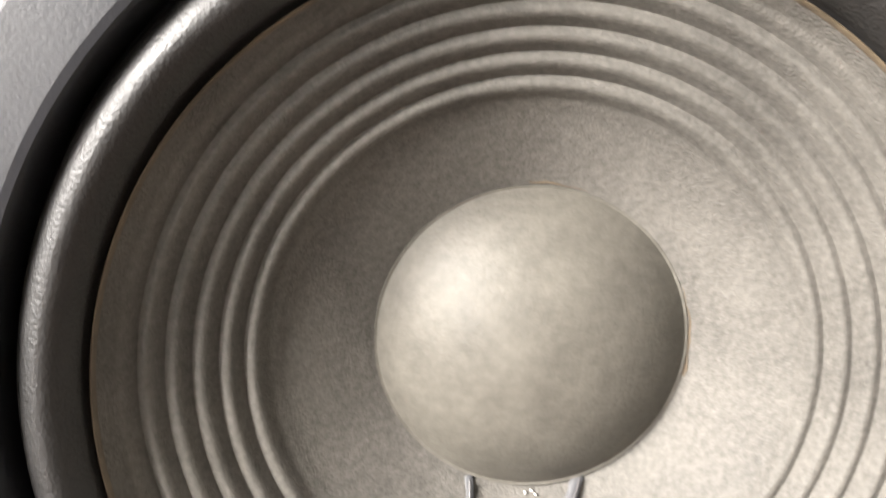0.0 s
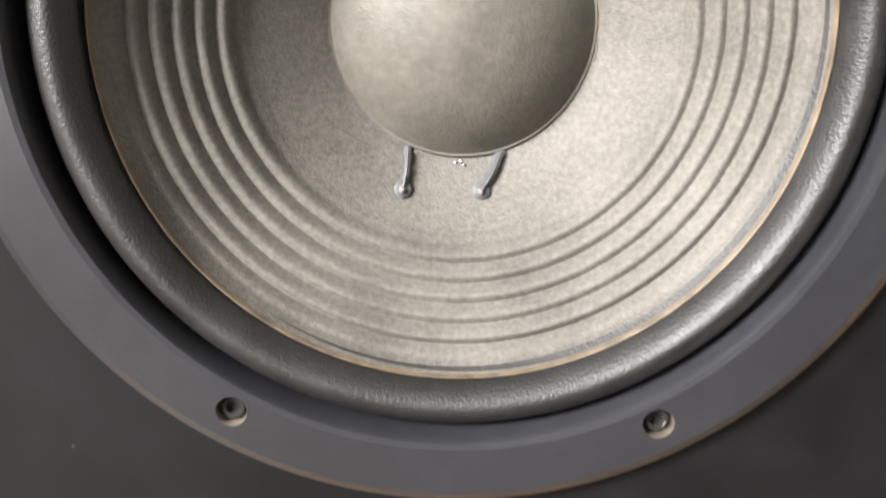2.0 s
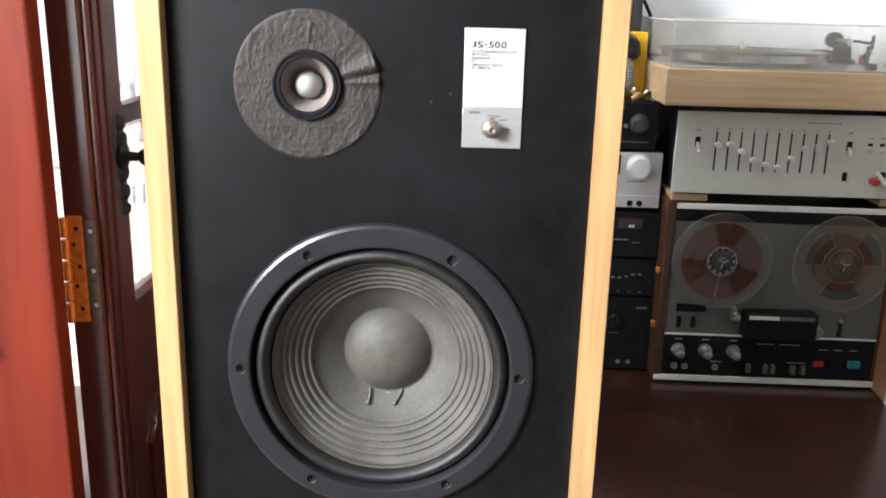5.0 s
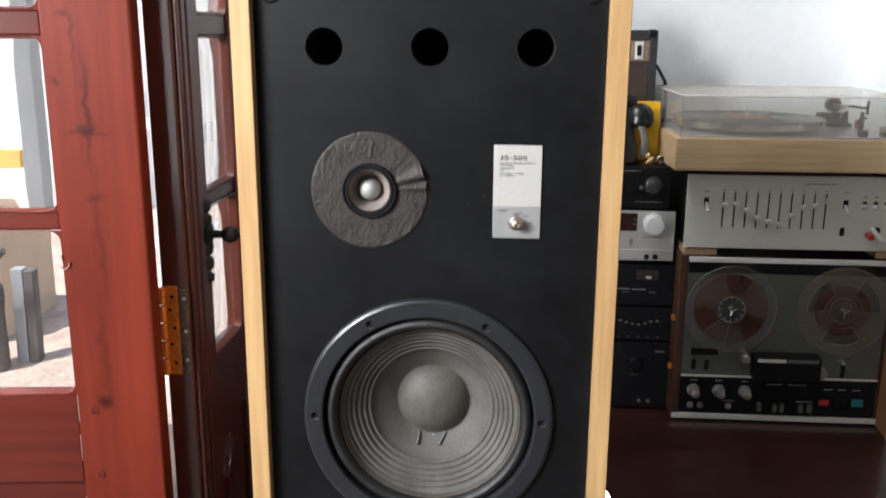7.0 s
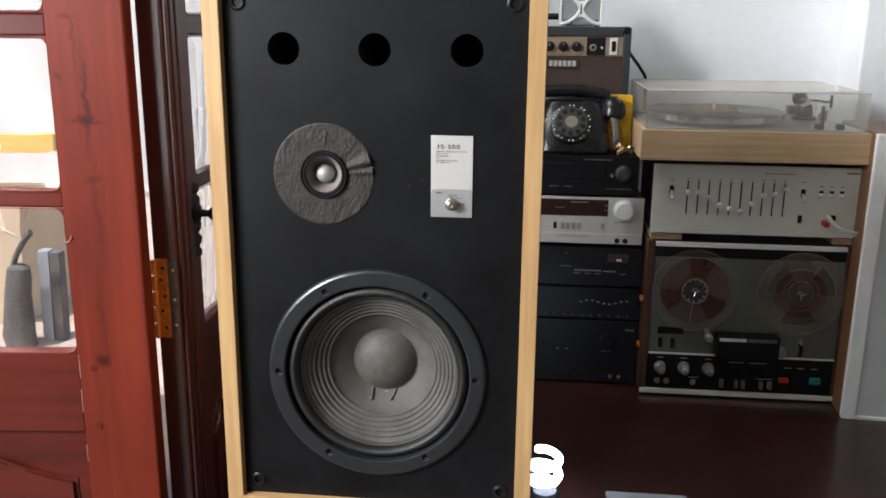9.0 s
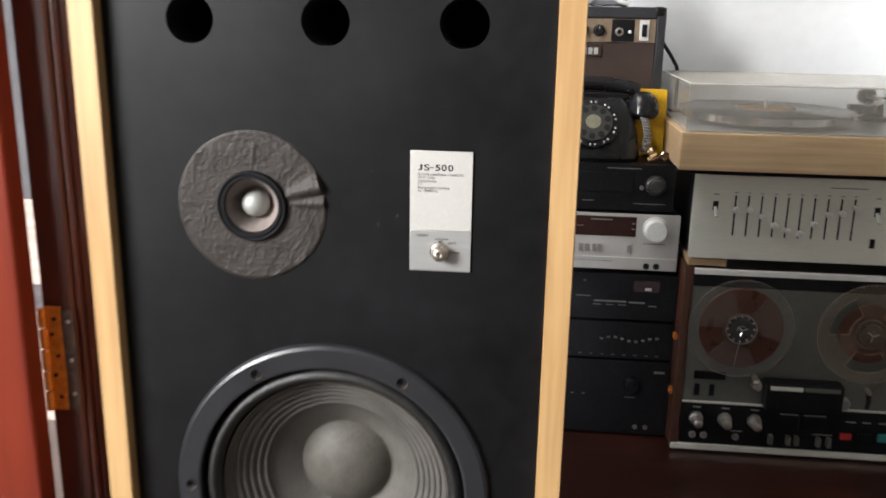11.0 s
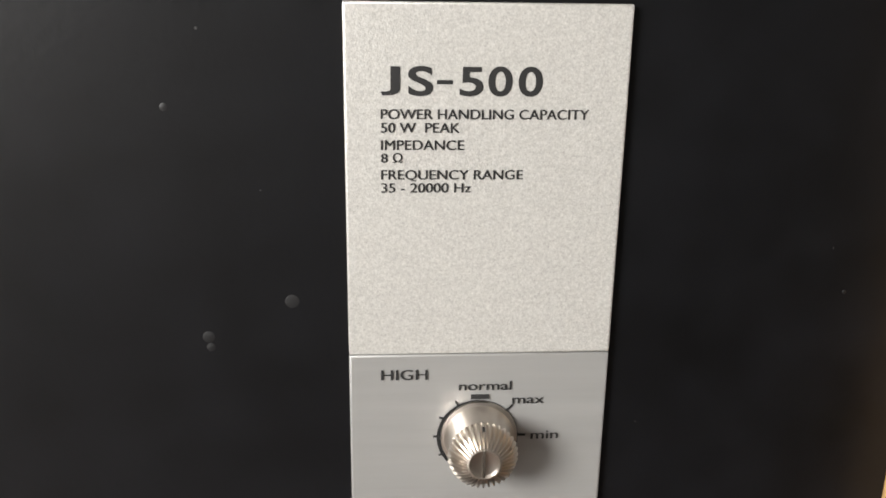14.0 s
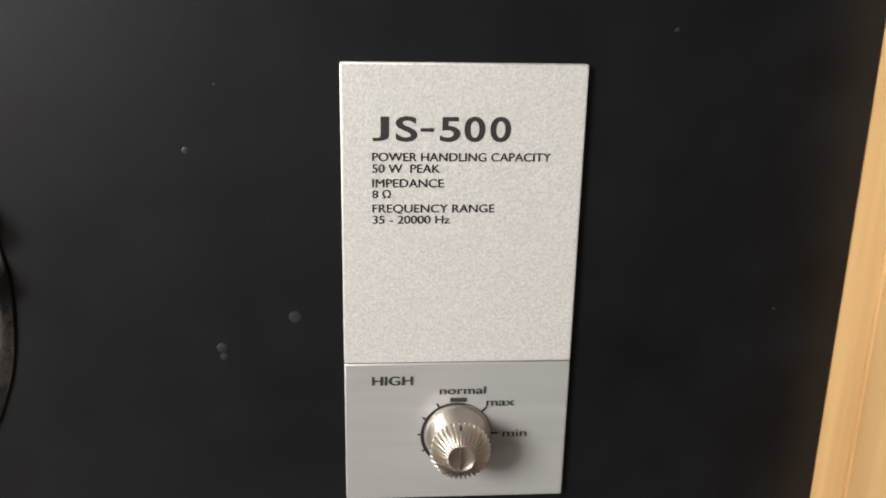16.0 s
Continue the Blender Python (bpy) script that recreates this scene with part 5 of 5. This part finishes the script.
part("panel_print", bars([(0.362, 0.4, 0.744, 0.7457), (0.24, 0.31, 0.7105, 0.7115)], SY), MARK_DIM, receiver)
tuner = unit("black_tuner", "black tuner unit carrying the telephone", "tuner", 0.01, 0.408, 0.8, 0.887, BLACK)
pin(0.3755, SY, 0.851, [(0.0175, 0), (0.017, 0.008), (0.0125, 0.01), (0.0118, 0.018), (0.0105, 0.02), (0, 0.0205)], material("dark_knob", (0.07, 0.07, 0.065), 0.3, metal=0.5), tuner, "selector_knob", "dark metal selector knob", 40)
pin(0.352, SY, 0.846, [(0.004, 0), (0.0035, 0.005), (0, 0.0055)], STEEL, tuner, "small_knob", "", 14)
part("tray", box(0.2, 0.338, SY - 0.003, SY, 0.837, 0.872, 0.0015), BLACK, tuner)
part("panel_print", bars([(0.29, 0.35, 0.8785, 0.8802), (0.34, 0.395, 0.8165, 0.8178), (0.22, 0.24, 0.82, 0.8215), (0.25, 0.27, 0.82, 0.8215)], SY), MARK_DIM, tuner)


def telephone():
    t = thing("rotary_telephone", (0.262, 0.945, 0.887), "black rotary dial telephone on top of the stack", "telephone")
    body = bmesh.new()
    prof = [(0.887, 0.078, -0.05, 0.058), (0.895, 0.080, -0.054, 0.058), (0.93, 0.076, -0.046, 0.055), (0.965, 0.068, -0.024, 0.05), (0.985, 0.058, -0.004, 0.046), (0.994, 0.05, 0.004, 0.04)]
    rings = []
    for z, hx, ya, yb in prof:
        ring_ = []
        for k in range(40):
            w = 2 * math.pi * k / 40
            c_, s_ = math.cos(w), math.sin(w)
            px = hx * math.copysign(abs(c_) ** 0.45, c_)
            py = (ya + yb) / 2 + (yb - ya) / 2 * math.copysign(abs(s_) ** 0.45, s_)
            ring_.append(body.verts.new((0.268 + px, 0.945 + py, z)))
        rings.append(ring_)
    for p, q in zip(rings, rings[1:]):
        for k in range(40):
            body.faces.new((p[k], p[(k + 1) % 40], q[(k + 1) % 40], q[k]))
    body.faces.new(rings[-1])
    body.faces.new(rings[0][::-1])
    glossy = material("glossy_bakelite", (0.008, 0.008, 0.009), 0.26, vary=0.2, scale=20)
    part("body", body, glossy, t, "glossy black telephone body")
    face = Matrix.Translation((0.262, 0.902, 0.954)) @ pose(0, 0, 0, -28, 0, 0)

    def dialled(profile, segs=48, off=(0, 0)):
        bm = lathe(profile, (off[0], 0, off[1]), "y", segs)
        bmesh.ops.transform(bm, matrix=face, verts=bm.verts)
        return bm

    part("dial_plate", dialled([(0.044, 0.006), (0.044, -0.001), (0.042, -0.002), (0.0, -0.002)]), glossy, t)
    numbers = bmesh.new()
    for k in range(30):
        w = 2 * math.pi * k / 30
        tick = lathe([(0, -0.0026), (0.0021, -0.0025), (0.0022, -0.002)], (0.0395 * math.cos(w), 0, 0.0395 * math.sin(w)), "y", 6)
        bmesh.ops.transform(tick, matrix=face, verts=tick.verts)
        me = bpy.data.meshes.new("tick")
        tick.to_mesh(me)
        tick.free()
        if k % 3:
            numbers.from_mesh(me)
        bpy.data.meshes.remove(me)
    part("dial_numbers", numbers, MARK, t, "ring of pale dial characters")
    wheel = part("finger_wheel", dialled([(0.0335, -0.004), (0.034, -0.0055), (0.033, -0.0065), (0.018, -0.0075), (0.016, -0.0075), (0, -0.0085)]), material("dull_dial", (0.05, 0.05, 0.045), 0.3, metal=0.3), t, "grey finger wheel with ten holes")
    for k in range(10):
        w = radians(36 * k + 15)
        part("finger_hole", dialled([(0.0058, -0.0066), (0.0054, -0.0074), (0.004, -0.0073), (0, -0.0073)], 16, (0.0255 * math.cos(w), 0.0255 * math.sin(w))), SOOT, wheel)
    part("dial_centre", dialled([(0.0135, -0.0075), (0.013, -0.0098), (0, -0.0103)], 32), material("tan_dial_centre", (0.2, 0.19, 0.13), 0.4), wheel, "pale dial centre disc")
    part("cradle", box(0.205, 0.33, 0.965, 0.995, 0.99, 1.004, 0.004), glossy, t)
    hs = rod(curve_points([(0.17, 0.97, 1.008), (0.22, 0.972, 1.016), (0.27, 0.972, 1.018), (0.32, 0.972, 1.013), (0.345, 0.97, 1.005)]), 0.0125, segs=16)
    part("handset", hs, glossy, t, "glossy black handset across the top")
    for x, dz in ((0.352, 0), (0.165, 0)):
        part("earpiece", lathe([(0, -0.036), (0.022, -0.035), (0.029, -0.026), (0.027, -0.006), (0.019, 0.006), (0.01, 0.012), (0, 0.013)], (x, 0.958, 0.994), "z", 28), glossy, t)
    coil = []
    for k in range(180):
        u = k / 179
        c = Vector((0.352 + 0.008 * math.sin(2.6 * u), 0.935 - 0.012 * math.sin(math.pi * u), 0.965 - 0.064 * u))
        w = 2 * math.pi * 14 * u
        coil.append(c + Vector((0.0062 * math.cos(w), 0.0062 * math.sin(w), 0)))
    part("coiled_cord", rod(coil, 0.0017, segs=6), material("grey_cord", (0.2, 0.2, 0.19), 0.4), t, "grey coiled handset cord")


telephone()
clutter = thing("loose_connectors", (0.378, 0.915, 0.887), "tangle of small metal plugs and brown leads", "cables")
for k in range(6):
    a = Vector((0.362 + 0.007 * k, 0.905 + 0.006 * (k % 3), 0.8925 + 0.004 * (k % 2)))
    b = a + Vector((0.014 * math.cos(k * 1.7), 0.008 * math.sin(k * 2.1), 0.011 + 0.004 * math.sin(k)))
    part("plug", rod([a, (a + b) / 2, b], 0.0034), CHROME if k % 2 else TAN, clutter)
part("brown_lead", rod(curve_points([(0.362, 0.9, 0.8895), (0.375, 0.895, 0.897), (0.392, 0.905, 0.905), (0.4, 0.93, 0.895), (0.385, 0.95, 0.8895)]), 0.002), WALNUT_Z, clutter)
solo("yellow_box", box(0.345, 0.398, 0.985, 1.008, 0.887, 1.008, 0.003), YELLOW, "bright yellow carton standing behind the telephone", "box")


def guitar_amplifier():
    x0, x1, y, z0, z1 = 0.1, 0.398, 1.02, 0.887, 1.152
    g = thing("guitar_amplifier", (0.25, 1.1, z0), "small black practice amplifier with brown grille cloth", "amplifier")
    part("cabinet", box(x0, x1, y + 0.008, y + 0.19, z0, z1, 0.008), TOLEX, g, "black vinyl covered cabinet")
    for a in ((x0, x0 + 0.016, z0, z1), (x1 - 0.016, x1, z0, z1), (x0 + 0.016, x1 - 0.016, z1 - 0.02, z1), (x0 + 0.016, x1 - 0.016, z0, z0 + 0.016)):
        part("front_frame", box(a[0], a[1], y - 0.004, y + 0.0079, a[2], a[3], 0.002), TOLEX, g)
    part("control_strip", box(x0 + 0.0165, x1 - 0.0165, y, y + 0.007, 1.089, 1.1315, 0.001), material("bronze_strip", (0.36, 0.27, 0.19), 0.35, metal=0.4), g, "bronze control strip")
    part("black_section", box(0.302, 0.343, y - 0.0006, y, 1.0905, 1.13), BLACK, g)
    for x in (0.15, 0.185, 0.22, 0.25, 0.279):
        k = pin(x, y, 1.11, [(0.0105, 0), (0.0102, 0.006), (0.008, 0.0075), (0.0075, 0.016), (0, 0.0165)], BLACK, g, "control_knob", "black control knob")
        part("knob_dot", box(x - 0.0008, x + 0.0008, y - 0.0172, y - 0.0165, 1.112, 1.117), MARK, k)
    pin(0.316, y, 1.108, [(0.008, 0), (0.0075, 0.003), (0.0045, 0.0035), (0.004, 0.0005), (0, 0.0005)], CHROME, g, "input_jack", "chrome input jack", 20)
    pin(0.335, y, 1.108, [(0.003, 0), (0.003, 0.002), (0, 0.003)], CREAM, g, "pilot_lamp", "", 12)
    part("power_switch", box(0.352, 0.369, y - 0.004, y, 1.093, 1.129, 0.001), CREAM, g, "pale power switch plate")
    part("rocker", box(0.356, 0.365, y - 0.007, y - 0.004, 1.1, 1.122, 0.0015), BLACK, g)
    part("grille_cloth", box(x0 + 0.0165, x1 - 0.0165, y + 0.002, y + 0.007, z0 + 0.0165, 1.0885), BROWNCLOTH, g, "brown woven grille cloth")
    badge = part("badge", box(0.215, 0.287, y - 0.002, y + 0.002, 1.063, 1.083, 0.003), BROWNCLOTH, g, "brown badge with pale marks")
    part("badge_mark", bars([(0.221 + 0.0102 * k, 0.2285 + 0.0102 * k, 1.067, 1.079) for k in range(6)], y - 0.002), MARK, badge)
    for x in (x0 + 0.003, x1 - 0.021):
        part("corner", box(x, x + 0.018, y - 0.006, y + 0.014, z1 - 0.016, z1 + 0.0015, 0.004), BLACK, g)
    part("handle", rod(curve_points([(0.17, 1.1, z1), (0.18, 1.1, z1 + 0.018), (0.25, 1.1, z1 + 0.022), (0.32, 1.1, z1 + 0.018), (0.33, 1.1, z1)]), 0.007), BLACK, g)
    part("mains_lead", rod(curve_points([(0.396, 1.16, 1.115), (0.42, 1.2, 1.085), (0.45, 1.25, 1.05), (0.468, 1.29, 1.015), (0.47, 1.3, 0.9)]), 0.004), BLACK, g)

    g.location.x -= 0.009


guitar_amplifier()
radio = thing("white_device", (0.3, 1.07, 1.1535), "small off-white plastic device on the amplifier", "device")
part("body", box(0.247, 0.342, 1.03, 1.085, 1.1535, 1.226, 0.008), material("mid_grey_shell", (0.22, 0.228, 0.24), 0.5, vary=0.1), radio, "pale grey front fields")
for sx in (-1, 1):
    for sz in (-1, 1):
        arm = [(0.2945 + sx * u, 1.0285, 1.1895 + sz * w) for u, w in ((0.003, 0.004), (0.01, 0.015), (0.024, 0.026), (0.043, 0.032))]
        part("moulded_arm", rod(curve_points(arm, 6), 0.0042), CREAM, radio, "off-white moulded rib")
    part("side_rail", box(0.2945 + sx * 0.0445 - 0.003, 0.2945 + sx * 0.0445 + 0.003, 1.026, 1.0305, 1.156, 1.223, 0.001), CREAM, radio)
    part("foot_slot", box(0.2945 + sx * 0.029 - 0.009, 0.2945 + sx * 0.029 + 0.009, 1.0275, 1.0298, 1.163, 1.167, 0.001), BLACK, radio)
part("waist", box(0.2885, 0.3005, 1.0255, 1.0305, 1.172, 1.207, 0.002), CREAM, radio)
part("centre_slot", box(0.2932, 0.2958, 1.0248, 1.0256, 1.179, 1.2, 0.0003), BLACK, radio)
radio.location.x -= 0.017
part("top_cap", box(0.252, 0.303, 1.034, 1.08, 1.2262, 1.24, 0.004), BLACK, radio, "dark grey top")

# ---- pale loudspeaker standing beside the recorder ----
pale = thing("pale_loudspeaker", (0.838, 0.765, TABLE), "loudspeaker with a pale grey cloth grille and white frame", "loudspeaker")
pale.rotation_euler = (0, 0, radians(-4))


def on_pale(name, bm, mat, label=""):
    bmesh.ops.translate(bm, verts=bm.verts, vec=Vector(pale.location))
    return part(name, bm, mat, pale, label)


on_pale("cabinet", box(0, 0.3, 0.012, 0.26, 0, 0.59, 0.002), wood("brown_cabinet_veneer", (0.16, 0.07, 0.03), (0.27, 0.125, 0.055), "x", 0.45), "reddish-brown veneered cabinet")
for a in ((0, 0.028, 0, 0.59), (0.272, 0.3, 0, 0.59), (0.028, 0.272, 0, 0.008), (0.028, 0.272, 0.564, 0.59)):
    on_pale("grille_frame", box(a[0], a[1], -0.004, 0.0119, a[2], a[3], 0.002), PAPERWHITE)
on_pale("grille_cloth", box(0.028, 0.272, 0.001, 0.0119, 0.0082, 0.564), GREYCLOTH, "pale grey woven grille cloth")
solo("dark_case", box(0.945, 1.115, 0.84, 0.98, TABLE + 0.5902, 1.09, 0.004), BLACK, "dark case on top of the pale loudspeaker", "case")

# ---- lit spiral lamp beside the loudspeaker ----
LX, LY = 0.222, 0.36
lamp = thing("spiral_lamp", (LX, LY, TABLE), "lit spiral energy-saving lamp in a short black holder", "lamp")
part("holder", lathe([(0, 0), (0.024, 0), (0.026, 0.004), (0.026, 0.016), (0.02, 0.022), (0, 0.022)], (LX, LY, TABLE), "z", 32), BLACK, lamp, "short black lamp holder")
spiral = []
for k in range(120):
    u = k / 119
    w = 2 * math.pi * 2.3 * u + 0.6
    grow = 0.0225 * (1 if u < 0.8 else 1 - 1.1 * (u - 0.8))
    spiral.append((LX + grow * math.cos(w), LY + grow * math.sin(w), TABLE + 0.028 + 0.064 * u))
part("tube", rod(spiral, 0.0068, segs=12), LAMP_ON, lamp, "glowing white spiral tube")

grey = thing("pale_grey_box", (0.42, 0.3, TABLE), "flat pale blue-grey box lying on the table", "box")
part("body", box(0.325, 0.455, 0.12, 0.355, TABLE, TABLE + 0.022, 0.003), GREYBOX, grey)
part("lid", box(0.323, 0.457, 0.118, 0.357, TABLE + 0.0222, TABLE + 0.03, 0.003), GREYBOX, grey)

for ob in scene.objects:
    if ob.name.startswith(("panel_print", "window_print", "badge_mark", "strobe_dots", "dial_numbers", "rim_ribs", "scale_marks")):
        tagged(ob, kind="stuff")
